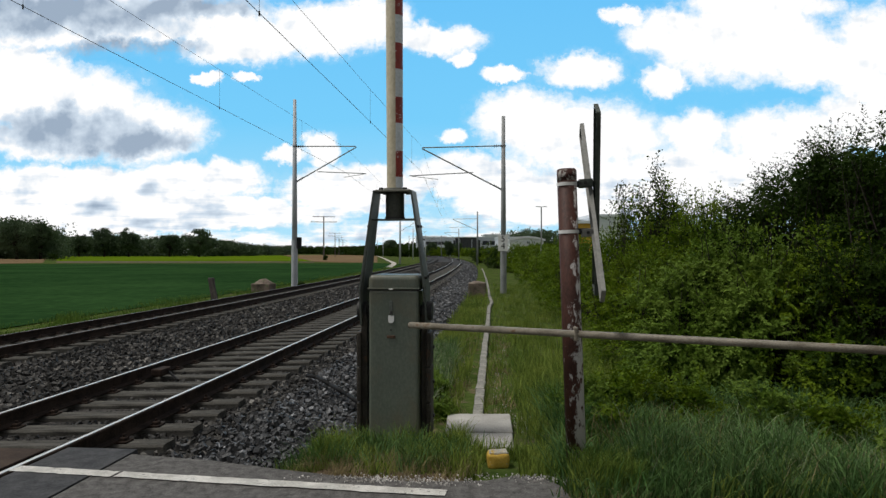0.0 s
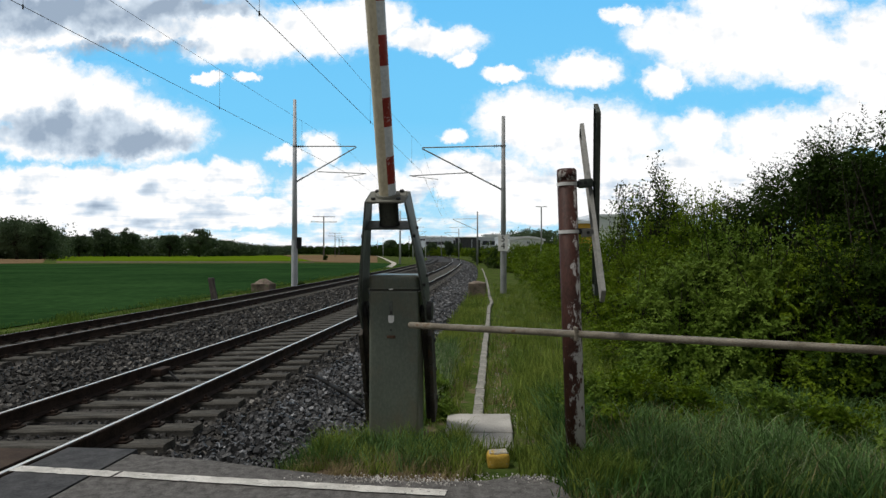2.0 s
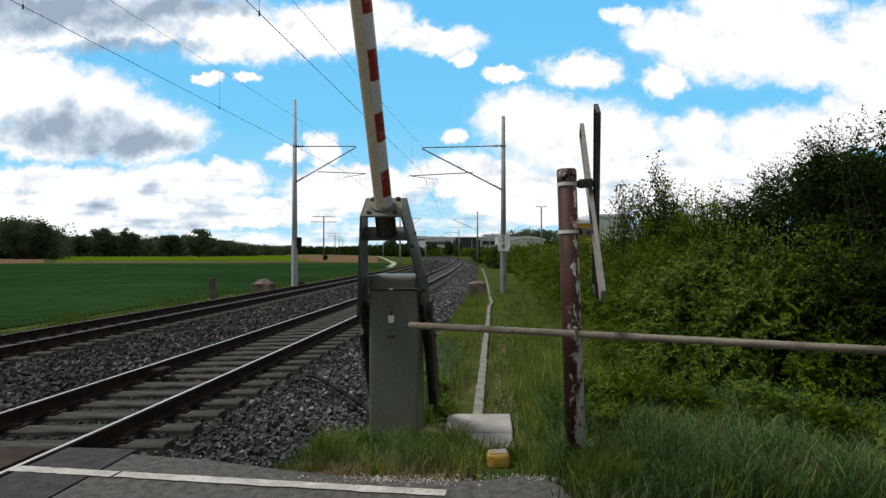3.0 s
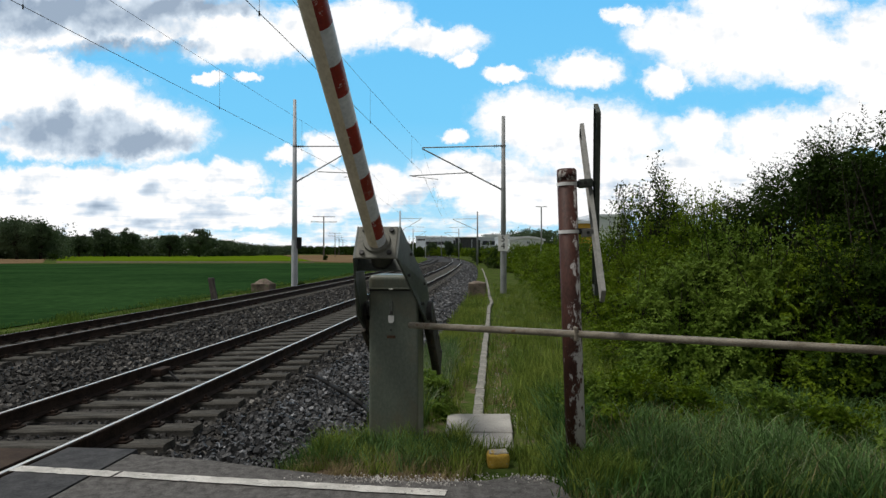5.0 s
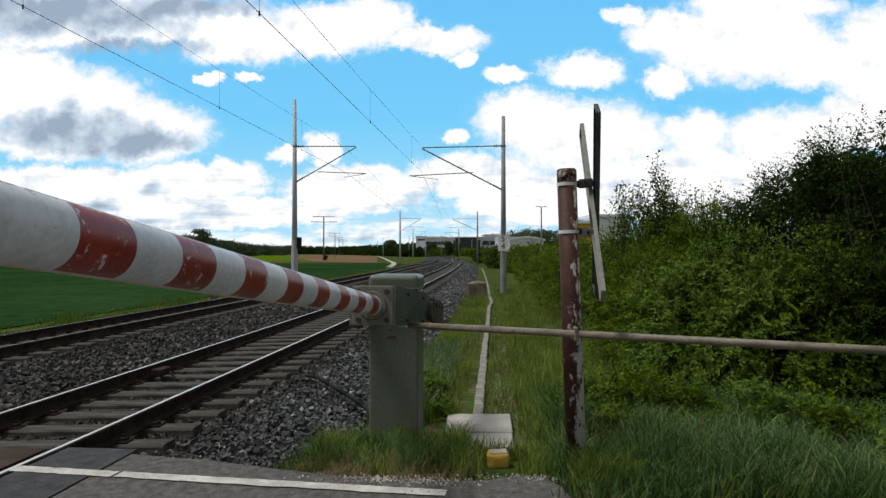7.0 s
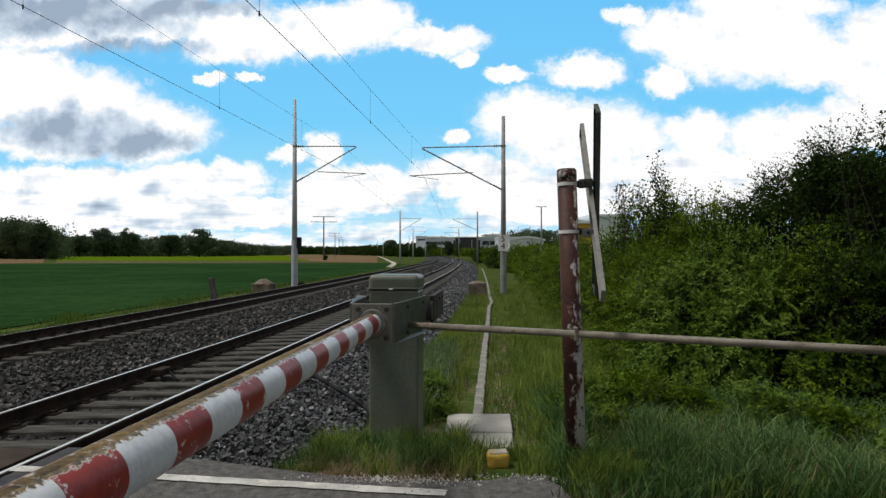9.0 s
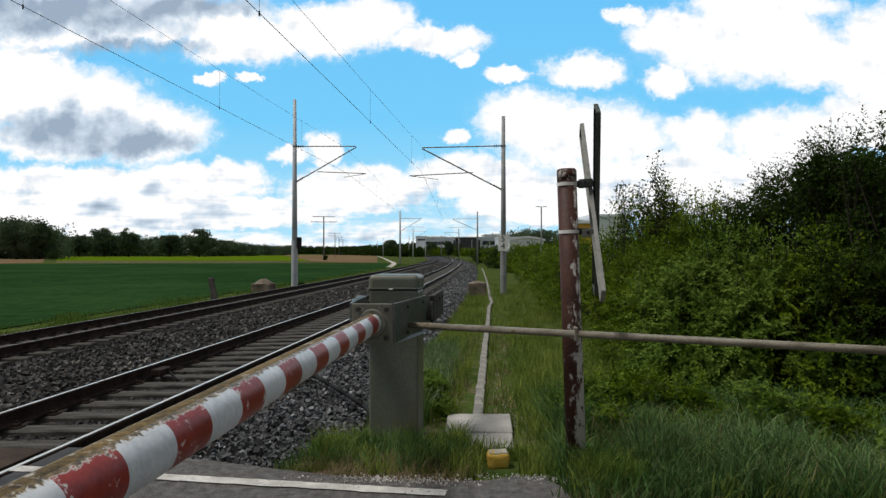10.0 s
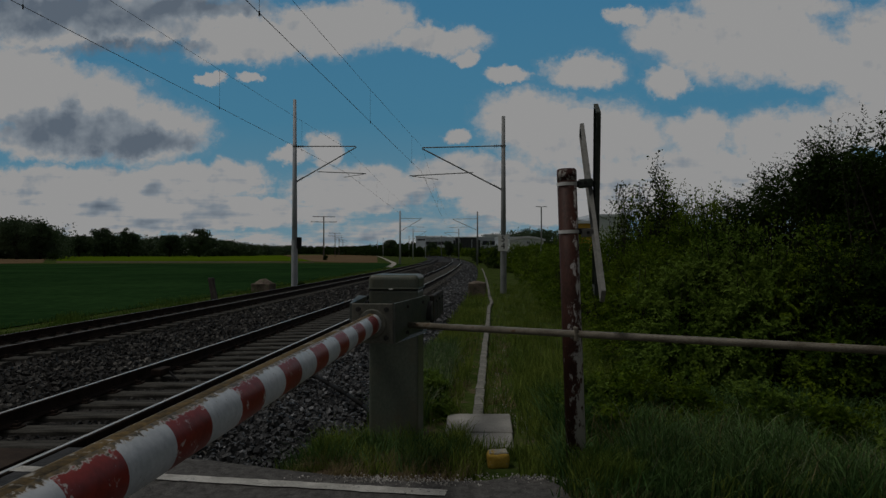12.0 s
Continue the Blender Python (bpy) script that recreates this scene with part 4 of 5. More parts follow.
def stone_block(p, size, turn, label, crown):
    ob = base("stone_block", Matrix.Translation(p) @ pose(0, 0, 0, 0, 0, turn), label, "block", "blocks beside the line")
    bm = bmesh.new()
    add_box(bm, size, (0, 0, size[2] / 2), 0.05)
    bmesh.ops.subdivide_edges(bm, edges=bm.edges[:], cuts=2, use_grid_fill=True)
    for v in bm.verts:
        v.co += noise.noise_vector(v.co * 3 + p) * 0.03
    part("block", bm, BROWN_STONE, ob)
    cap = bmesh.new()
    bmesh.ops.create_cone(cap, cap_ends=True, segments=8, radius1=size[0] * 0.62, radius2=size[0] * 0.2, depth=crown)
    bmesh.ops.scale(cap, vec=(0.86, 0.72, 1), verts=cap.verts)
    bmesh.ops.rotate(cap, cent=(0, 0, 0), matrix=Matrix.Rotation(radians(22.5), 3, "Z"), verts=cap.verts)
    bmesh.ops.translate(cap, vec=(0, 0, size[2] + crown / 2 - 0.02), verts=cap.verts)
    for v in cap.verts:
        v.co += noise.noise_vector(v.co * 4 + p) * 0.05
    part("block_top", cap, BROWN_STONE, ob, "weathered mossy top")


stone_block(Vector((1.49, 29.9, -0.36)), (0.76, 0.7, 0.66), -5, "brown concrete block on the slope beside the track", 0.06)
stone_block(Vector((-8.55, 32.8, -0.38)), (0.95, 0.7, 0.5), -12, "brown concrete block with a humped top between track and field", 0.24)


def leaning_stake():
    ob = base("wooden_stake", pose(-8.93, 27.0, -0.4, 0, -10, 0), "short leaning weathered wooden stake by the field", "stake")
    st = box((0.21, 0.16, 1.0), (0, 0, 0.5), 0.02)
    bmesh.ops.subdivide_edges(st, edges=[e for e in st.edges if e.calc_length() > 0.12], cuts=4, use_grid_fill=True)
    for v in st.verts:
        v.co += noise.noise_vector(v.co * 5) * 0.03
    part("stake", st, WOOD, ob)
    part("stake_top", box((0.19, 0.13, 0.03), (0, 0, 1.0), 0.012, pose(0, 0, 0, 0, 12)), WOOD, ob)


leaning_stake()


def rail_contact():
    p = at(-4.9, 9.6, -0.12)
    ob = base("rail_device", Matrix.Translation(p) @ pose(0, 0, 0, 0, 0, heading(9.6)), "dark steel contact device clamped to a rail", "rail device")
    part("device_body", box((0.16, 0.3, 0.09), (-0.02, 0, 0.0), 0.015), RAIL_SIDE, ob)
    part("lead", rod((0.03, 0.1, -0.01), (0.35, -0.25, -0.08), 0.016, seg=8), BLACK, ob)


rail_contact()


# ---- poles and buildings far off ----
def power_pole(x, d, h, label):
    ob = base("power_pole", pose((x - 784) / 1218 * d, d, -0.5, 0, 0, 8), label, "power pole", "power poles")
    part("pole", rod((0, 0, 0), (0, 0, h), 0.2, 0.13, 8), WOOD, ob)
    for z, w in ((h - 0.15, 2.7), (h - 1.45, 3.2)):
        arm = part("cross_arm", box((2 * w, 0.14, 0.14), (0, 0, z), 0.01), WOOD, ob)
        for i in (-1, -0.5, 0.5, 1):
            part("insulator", rod((w * i * 0.96, 0, z), (w * i * 0.96, 0, z + 0.3), 0.07, 0.05, 6), DARK, arm)


for x, d, h in ((573, 173, 11.2), (593, 330, 11.4), (600, 420, 11.2), (607, 520, 11.4)):
    power_pole(x, d, h, "dark wooden power pole with two cross arms in the fields")


def lamp_post():
    d = 110
    ob = base("street_lamp", pose((958 - 784) / 1218 * d, d, -0.5), "tall grey street lamp with two flat heads", "street lamp")
    part("post", rod((0, 0, 0), (0, 0, 9.4), 0.16, 0.09, 8), GREY_STEEL, ob)
    for sx in (-1, 1):
        part("lamp_head", box((0.75, 0.3, 0.1), (0.5 * sx, 0, 9.4), 0.03, pose(0, 0, 0, 0, -4 * sx)), GREY_STEEL, ob)


lamp_post()


def hall(name, x0, x1, d, top, deep, wall, roof, label, glazing=(), gable=0.0, dx=0.0):
    """A hall seen end-on: walls, roof and its dark openings, given in fractions of the front."""
    a, b = (x0 - 784) / 1218 * d, (x1 - 784) / 1218 * d
    w = b - a
    ob = base(name, pose((a + b) / 2, d, -0.5), label, "building", "buildings along the horizon")
    h = top + 0.5
    part("wall", box((w, deep, h), (0, deep / 2, h / 2)), wall, ob)
    rf = slab([(-w / 2 - 0.4, h), (-w / 4, h + gable * 0.75), (0, h + gable), (w / 4, h + gable * 0.75), (w / 2 + 0.4, h), (w / 2 + 0.4, h + 0.5), (w / 4, h + gable * 0.75 + 0.5), (0, h + gable + 0.5), (-w / 4, h + gable * 0.75 + 0.5), (-w / 2 - 0.4, h + 0.5)], -0.4, deep + 0.4, "y")
    part("roof", rf, roof, ob)
    if gable:
        part("gable_wall", slab([(-w / 2, h), (w / 2, h), (w / 4, h + gable * 0.75), (0, h + gable), (-w / 4, h + gable * 0.75)], 0.0, deep, "y"), wall, ob)
    for f0, f1, g0, g1 in glazing:
        bx = box(((f1 - f0) * w, 0.2, (g1 - g0) * h), ((f0 + f1 - 1) * w / 2, -0.05, (g0 + g1) / 2 * h))
        win = part("window", bx, GLASS_DARK, ob, "dark glazed bay")
        n = max(2, int((f1 - f0) * w / 3))
        for i in range(1, n):
            x = (f0 - 0.5 + (f1 - f0) * i / n) * w
            part("mullion", box((0.25, 0.1, (g1 - g0) * h), (x, -0.2, (g0 + g1) / 2 * h)), GREY_WALL, win)
    return ob


hall("warehouse", 903, 962, 190, 4.8, 30, WHITE_WALL, WHITE_WALL, "white warehouse with a low curved roof", ((0.5, 0.58, 0.86, 0.97), (0.66, 0.74, 0.86, 0.97)), 0.8)
hall("factory", 752, 826, 420, 10.4, 25, GREY_WALL, ROOF_GREY, "long grey factory building with dark glazing", ((0.02, 0.6, 0.62, 0.8), (0.68, 0.99, 0.2, 0.86)))
hall("factory", 828, 880, 400, 10.2, 25, GREY_WALL, ROOF_GREY, "pale factory building with dark glazing", ((0.01, 0.42, 0.2, 0.86), (0.5, 0.98, 0.6, 0.82)))
hall("factory", 736, 790, 440, 11.6, 20, ROOF_GREY, WHITE_WALL, "pale blue factory wing under a flat roof", ((0.05, 0.95, 0.8, 0.88),))
hall("factory", 806, 846, 385, 9.9, 12, GLASS_DARK, ROOF_GREY, "dark glazed factory front with pale bays", ((0.1, 0.3, 0.3, 0.9), (0.55, 0.9, 0.3, 0.9)))
hall("factory", 858, 902, 450, 13.0, 20, ROOF_GREY, WHITE_WALL, "tall pale factory wing at the foot of the hill", ((0.1, 0.9, 0.7, 0.8),))
hall("factory", 884, 935, 330, 8.6, 30, GREY_WALL, ROOF_GREY, "low grey factory hall", ((0.1, 0.5, 0.5, 0.75),))
hall("office_block", 1050, 1112, 130, 8.3, 20, ROOF_GREY, ROOF_GREY, "grey office block behind the hedge", ())
hall("office_block", 1018, 1048, 129, 7.0, 12, ORANGE, ROOF_GREY, "orange clad end of an office block", ((0.2, 0.8, 0.3, 0.5),))


# ---- plants ----
def leaf_cloud(centres, sigma, per, size, rng, flat=0.0):
    """Small folded leaves scattered round the centres."""
    c = np.repeat(centres, per, axis=0)
    n = len(c)
    sg = np.repeat(np.broadcast_to(np.asarray(sigma, float).reshape(-1, 1), (len(centres), 1)), per, axis=0)
    o = rng.normal(size=(n, 3))
    o *= (rng.uniform(0, 1, n) ** 0.4 / np.linalg.norm(o, axis=1))[:, None]
    p = c + o * sg * 1.7 * np.array([1.15, 1.15, 0.65])
    d = rng.normal(size=(n, 3))
    d[:, 2] = d[:, 2] * (1 - flat) - 0.2
    d /= np.linalg.norm(d, axis=1, keepdims=True)
    e = np.cross(d, rng.normal(size=(n, 3)))
    e /= np.linalg.norm(e, axis=1, keepdims=True) + 1e-9
    up = np.cross(d, e)
    s = (size * rng.uniform(0.55, 1.3, n))[:, None]
    v = np.stack([p, p + d * s * 0.5 + e * s * 0.3 + up * s * 0.07, p + d * s, p + d * s * 0.5 - e * s * 0.3 + up * s * 0.07], axis=1).reshape(-1, 3)
    return v, np.arange(4 * n).reshape(-1, 4)


def sprays(centres, ways, sigma, per, size, rng):
    """Leafy sprays: short twigs growing outwards, leaves along both their sides, lying rather flat."""
    k = 11
    m = max(1, per // k)
    c, o, sg = (np.repeat(x, m, axis=0) for x in (centres, ways, np.asarray(sigma).reshape(-1, 1)))
    out = np.repeat(o, k, axis=0)
    o = o + rng.normal(size=o.shape) * 0.65 + np.array([0, 0, 0.15])
    o /= np.linalg.norm(o, axis=1, keepdims=True)
    length = sg * rng.uniform(1.5, 2.8, (len(c), 1))
    start = c - o * length * 0.35 + rng.normal(size=c.shape) * sg * 0.55
    side = np.cross(o, np.array([[0, 0, 1.0]]) + rng.normal(size=o.shape) * 0.2)
    side /= np.linalg.norm(side, axis=1, keepdims=True) + 1e-9
    f = np.tile(np.linspace(0.1, 1.0, k), len(c))[:, None]
    sign = np.tile(np.where(np.arange(k) % 2, 1.0, -1.0), len(c))[:, None]
    c, o, length, start, side = (np.repeat(x, k, axis=0) for x in (c, o, length, start, side))
    n = len(c)
    p = start + o * length * f - np.array([0, 0, 0.25]) * length * f * f
    d = o * 0.55 + side * sign * 0.8 * (1.05 - 0.7 * f) + rng.normal(size=(n, 3)) * 0.28 - np.array([0, 0, 0.12])
    d /= np.linalg.norm(d, axis=1, keepdims=True)
    # each leaf turns its face outwards and up
    e = np.cross(d, np.array([[0, 0, 0.75]]) + out * 1.2 + rng.normal(size=(n, 3)) * 0.24)
    e /= np.linalg.norm(e, axis=1, keepdims=True) + 1e-9
    up = np.cross(d, e)
    s = size * rng.uniform(0.6, 1.25, (n, 1)) * (1.15 - 0.4 * f)
    v = np.stack([p, p + d * s * 0.45 + e * s * 0.27 + up * s * 0.06, p + d * s, p + d * s * 0.45 - e * s * 0.27 + up * s * 0.06], axis=1).reshape(-1, 3)
    return v, np.arange(4 * n).reshape(-1, 4)


def twigs(starts, ends, r0, r1, rng, bends=2):
    """Thin tapered three-sided twigs with a bend or two."""
    vs, fs, o = [], [], 0
    for a, b in zip(starts, ends):
        pts = [a + (b - a) * t + (rng.normal(size=3) * 0.06 * np.linalg.norm(b - a) if 0 < t < 1 else 0) for t in np.linspace(0, 1, bends + 2)]
        for i, p in enumerate(pts):
            r = r0 + (r1 - r0) * i / (bends + 1)
            for j in range(3):
                an = 2.094 * j
                vs.append(p + np.array([math.cos(an) * r, math.sin(an) * r, 0]))
        for i in range(bends + 1):
            for j in range(3):
                k = (j + 1) % 3
                fs.append((o + 3 * i + j, o + 3 * i + k, o + 3 * i + 3 + k, o + 3 * i + 3 + j))
        o += 3 * (bends + 2)
    return np.array(vs), np.array(fs)


def bush(p, h, rx, ry, leaves, size, mat, seed, label, name="bush", category="bush", group="bushes of the hedge", top_sparse=0, low=0.05, clumps=70):
    rng = np.random.default_rng(seed)
    ob = base(name, Matrix.Translation(p), label, category, group)
    # rounded masses, each set with clumps of leaves
    k = 11 if clumps > 100 else 6
    d = rng.normal(size=(k, 3))
    d[:, 2] = np.abs(d[:, 2])
    d[:, 1] -= 0.35
    d /= np.linalg.norm(d, axis=1, keepdims=True)
    mass = rng.uniform(0.24, 0.42, k) * (rx + ry + h) / 3
    heart = d * rng.uniform(0.6, 0.9, k)[:, None] * (np.array([rx, ry, h]) - mass[:, None] * 0.55)
    heart[:, 2] = np.clip(heart[:, 2], rng.uniform(0.12, 0.4, k) * h, h - mass)
    heart[0] = (0.1 * rx, 0, h - mass[0])
    heart[1] = (-0.4 * rx, 0.2 * ry, h * 0.93 - mass[1])
    heart[2] = (0.45 * rx, -0.2 * ry, h * 0.88 - mass[2])
    pick = rng.integers(0, k, clumps)
    e = rng.normal(size=(clumps, 3))
    e[:, 2] += 0.35
    e /= np.linalg.norm(e, axis=1, keepdims=True)
    c = heart[pick] + e * (mass[pick] * rng.uniform(0.75, 1.05, clumps))[:, None]
    c[:, 2] = np.clip(c[:, 2], low * h, h * 1.02)
    an = rng.uniform(0, 6.28, clumps // 5)
    sk = np.stack([np.cos(an) * rx * 0.9, np.sin(an) * ry * 0.9, rng.uniform(low, 0.4, len(an)) * h], axis=1)
    ways = np.concatenate([e, np.stack([np.cos(an), np.sin(an), np.zeros(len(an))], axis=1)])
    c = np.concatenate([c, sk])
    sg = rng.uniform(0.6, 1.25, len(c)) * (rx + h * 0.5) * (0.062 if clumps > 60 else 0.15)
    per = max(6, int(1.08 * leaves) // len(c))
    v, f = sprays(c, ways, sg * 1.0, per, size * 1.2, rng)
    # the denser inside of the bush
    full = h > 3.4
    iv, jf = leaf_cloud(heart, mass * (0.58 if full else 0.46), max(14, leaves // (3 if full else 6) // k), size * 1.7, rng)
    f = np.concatenate([f, jf + len(v)])
    v = np.concatenate([v, iv])
    v[:, 2] = np.maximum(v[:, 2], 0.02)
    tagged(put("foliage", raw_mesh("foliage", v, f), mat, ob), kind="stuff")
    base_pts = np.stack([rng.normal(size=len(c)) * rx * 0.14, rng.normal(size=len(c)) * ry * 0.14, np.zeros(len(c))], axis=1)
    tv, tf = twigs(base_pts, c, 0.007 + 0.003 * h, 0.003, rng)
    tagged(put("branchwork", raw_mesh("branchwork", tv, tf), BARK, ob), kind="stuff")
    if top_sparse:
        n = top_sparse
        high = c[np.argsort(c[:, 2])][-max(12, clumps // 3):]
        st = high[rng.integers(0, len(high), n)]
        en = st + np.stack([rng.normal(size=n) * 0.16, rng.normal(size=n) * 0.16, rng.uniform(0.08, 0.3, n) * min(h, 2.6)], axis=1)
        tv, tf = twigs(st, en, 0.008, 0.003, rng, 1)
        tagged(put("shoot", raw_mesh("shoot", tv, tf), BARK, ob), kind="stuff")
        mids = np.concatenate([st + (en - st) * t for t in (0.3, 0.5, 0.7, 0.85, 1.0)])
        v, f = leaf_cloud(mids, 0.085, 8, size * 1.15, rng)
        tagged(put("shoot_foliage", raw_mesh("shoot_foliage", v, f), mat, ob), kind="stuff")
    return ob


def hedge():
    near, mid, pale = "dense green hedge bush with small leaves", "dense dark green hedge bush, leaf colour deepened for shaded hollows", "leafy bush with light yellow-green shoots"
    rows = [
        # bearing, distance, height, half width, half depth, leaves, material, label, shoots
        (850, 122, 3.3, 1.7, 4, 3000, LEAF_MID, mid, 0), (867, 100, 3.2, 1.6, 4, 3500, LEAF, near, 0), (884, 82, 3.0, 1.5, 4, 4000, LEAF_MID, mid, 0), (908, 66, 2.8, 1.4, 4, 5000, LEAF, near, 0),
        (938, 50, 2.5, 1.5, 3.5, 7000, LEAF, near, 0), (955, 40, 2.4, 1.3, 3.2, 6000, LEAF, near, 0), (985, 32, 2.3, 1.2, 3.0, 9000, LEAF, near, 0),
        (1000, 25, 2.3, 1.1, 2.4, 10000, LEAF, near, 0), (1035, 20, 2.3, 1.1, 2.2, 13000, LEAF, near, 0), (1092, 16.5, 2.38, 1.1, 2.0, 18000, LEAF, near, 0),
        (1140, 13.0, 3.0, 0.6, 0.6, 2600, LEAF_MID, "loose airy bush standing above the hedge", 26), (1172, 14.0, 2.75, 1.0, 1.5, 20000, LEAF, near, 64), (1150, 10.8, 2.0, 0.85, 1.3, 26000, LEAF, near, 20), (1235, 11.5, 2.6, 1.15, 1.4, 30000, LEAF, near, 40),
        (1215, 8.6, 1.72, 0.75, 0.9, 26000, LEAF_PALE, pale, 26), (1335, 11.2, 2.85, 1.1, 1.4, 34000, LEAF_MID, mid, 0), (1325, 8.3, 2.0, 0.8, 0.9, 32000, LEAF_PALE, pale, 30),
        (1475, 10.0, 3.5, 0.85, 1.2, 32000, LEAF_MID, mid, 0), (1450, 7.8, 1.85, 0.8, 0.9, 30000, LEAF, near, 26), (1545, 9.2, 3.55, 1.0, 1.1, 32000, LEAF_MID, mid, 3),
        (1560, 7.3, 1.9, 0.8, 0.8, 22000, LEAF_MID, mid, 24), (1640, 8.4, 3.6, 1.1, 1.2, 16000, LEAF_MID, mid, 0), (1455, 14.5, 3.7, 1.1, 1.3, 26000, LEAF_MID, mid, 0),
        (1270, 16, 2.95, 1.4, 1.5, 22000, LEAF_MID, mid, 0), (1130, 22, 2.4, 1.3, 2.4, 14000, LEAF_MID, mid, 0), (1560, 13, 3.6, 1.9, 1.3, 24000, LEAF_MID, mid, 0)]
    for i, (x, d, h, rx, ry, n, mat, label, shoots) in enumerate(rows):
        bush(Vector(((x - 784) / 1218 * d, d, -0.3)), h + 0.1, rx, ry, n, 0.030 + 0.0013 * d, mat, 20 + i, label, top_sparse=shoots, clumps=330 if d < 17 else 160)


hedge()

for i, (x, y, h, r, n, mat) in enumerate(((-0.06, 7.6, 0.42, 0.16, 1600, LEAF_PALE), (-0.12, 8.3, 0.4, 0.2, 1800, LEAF_PALE), (0.0, 7.0, 0.3, 0.14, 1300, LEAF_PALE), (1.3, 6.5, 0.62, 0.3, 3200, LEAF_PALE), (1.72, 6.6, 0.7, 0.36, 3800, LEAF), (2.3, 6.5, 0.6, 0.34, 3600, LEAF),
                                         (2.85, 6.1, 0.66, 0.3, 3300, LEAF_PALE), (3.25, 5.7, 0.6, 0.3, 3000, LEAF), (1.45, 6.0, 0.46, 0.2, 2000, LEAF), (3.5, 5.2, 0.5, 0.24, 2400, LEAF_PALE))):
    bush(Vector((x, y, -0.2)), h, r, r, n, 0.034, mat, 70 + i, "low leafy green weeds in the grass verge", "weeds", "weeds", "weeds on the verge", clumps=26)


for i, (x, d, h, r) in enumerate(((95, 165, 2.2, 2.2), (576, 171, 1.2, 0.35), (533, 36.2, 0.42, 0.2))):
    bush(Vector(((x - 784) / 1218 * d, d, -0.4)), h, r, r, 700, 0.03 + 0.0014 * d, LEAF_MID, 90 + i, "small dark bush standing alone", "bush", "bush", "lone bushes", clumps=30)


def far_tree(x, d, top, width, seed, label):
    """A broad tree at the edge of the wood: trunk, limbs, crown."""
    rng = np.random.default_rng(seed)
    h, w = (447 - top) / 1218 * d + 2.0, width / 1218 * d / 2
    ob = base("tree", pose((x - 784) / 1218 * d, d, -0.5), label, "tree", "trees along the horizon")
    part("trunk", rod((0, 0, 0), (0, 0, h * 0.7), 0.45, 0.18, 8), BARK, ob)
    dirs = rng.normal(size=(60, 3))
    dirs /= np.linalg.norm(dirs, axis=1, keepdims=True)
    c = dirs * (rng.uniform(0.4, 1, 60) ** 0.5)[:, None] * np.array([w, w, h * 0.42]) + np.array([0, 0, h * 0.56])
    tv, tf = twigs(np.tile([[0, 0, h * 0.3]], (60, 1)), c, 0.12, 0.04, rng)
    tagged(put("limbwork", raw_mesh("limbwork", tv, tf), BARK, ob), kind="stuff")
    v, f = leaf_cloud(c, w * 0.17, 90, 0.0024 * d, rng)
    tagged(put("crown", raw_mesh("crown", v, f), LEAF_HAZED, ob), kind="stuff")


def woods(name, line, label, seed, leaf=0.003, count=26000, mat=LEAF_HAZED):
    """A far wood: trunks and crowns along (bearing, distance, top) stations."""
    rng = np.random.default_rng(seed)
    xs, ds, ts = np.array(line, float).T
    n = count // 60
    x = rng.uniform(xs[0], xs[-1], n)
    d = np.interp(x, xs, ds) * rng.uniform(1.0, 1.12, n)
    top = (447 - np.interp(x, xs, ts)) / 1218 * d + 1.6
    top = top * (0.86 + 0.24 * rng.uniform(0, 1, n))
    cr = []
    for i in range(n):
        k = 9
        zz = rng.uniform(0.03, 0.9, k) * top[i]
        wd = 0.22 * top[i]
        cr.append(np.stack([(x[i] - 784) / 1218 * d[i] + rng.normal(size=k) * wd, d[i] + rng.normal(size=k) * wd, zz], axis=1))
    c = np.concatenate(cr)
    v, f = leaf_cloud(c, np.repeat(top * 0.1, 9), 12, leaf * 0.98 * ds.mean(), rng)
    v[:, 2] = np.maximum(v[:, 2], -0.4)
    ob = put(name, raw_mesh(name, v, f), mat, None, label)
    return tagged(ob, kind="stuff", category="woods")


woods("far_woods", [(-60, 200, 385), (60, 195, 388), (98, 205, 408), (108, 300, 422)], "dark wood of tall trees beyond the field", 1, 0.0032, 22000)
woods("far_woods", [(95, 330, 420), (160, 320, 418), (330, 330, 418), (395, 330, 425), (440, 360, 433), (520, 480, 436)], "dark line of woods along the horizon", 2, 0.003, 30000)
woods("far_woods", [(490, 700, 436), (600, 800, 437), (690, 700, 433), (770, 520, 428), (800, 500, 430)], "low line of distant trees along the horizon", 3, 0.0026, 22000, LEAF_MID)
woods("far_woods", [(752, 330, 437), (800, 320, 438), (850, 300, 440.5), (905, 200, 438), (975, 120, 434)], "bushes between the railway and the factories", 4, 0.003, 16000, LEAF)
woods("far_woods", [(860, 640, 418), (920, 620, 406), (985, 600, 406), (1060, 600, 415)], "wooded hill behind the factories", 5, 0.003, 14000, LEAF_HAZED)
woods("far_woods", [(560, 600, 440), (640, 420, 440), (700, 300, 440), (745, 290, 439)], "scrub beside the far curve of the line", 6, 0.003, 9000, LEAF_MID)
for i, (x, d, top, w) in enumerate(((352, 290, 404, 46), (185, 300, 402, 44), (228, 300, 404, 34), (30, 192, 388, 70), (72, 196, 394, 40), (690, 420, 424, 22), (795, 320, 424, 14), (812, 330, 430, 12), (764, 335, 429, 16), (300, 315, 416, 40), (140, 290, 416, 36))):
    far_tree(x, d, top, w, 40 + i, "dark broadleaf tree standing out of the distant wood")


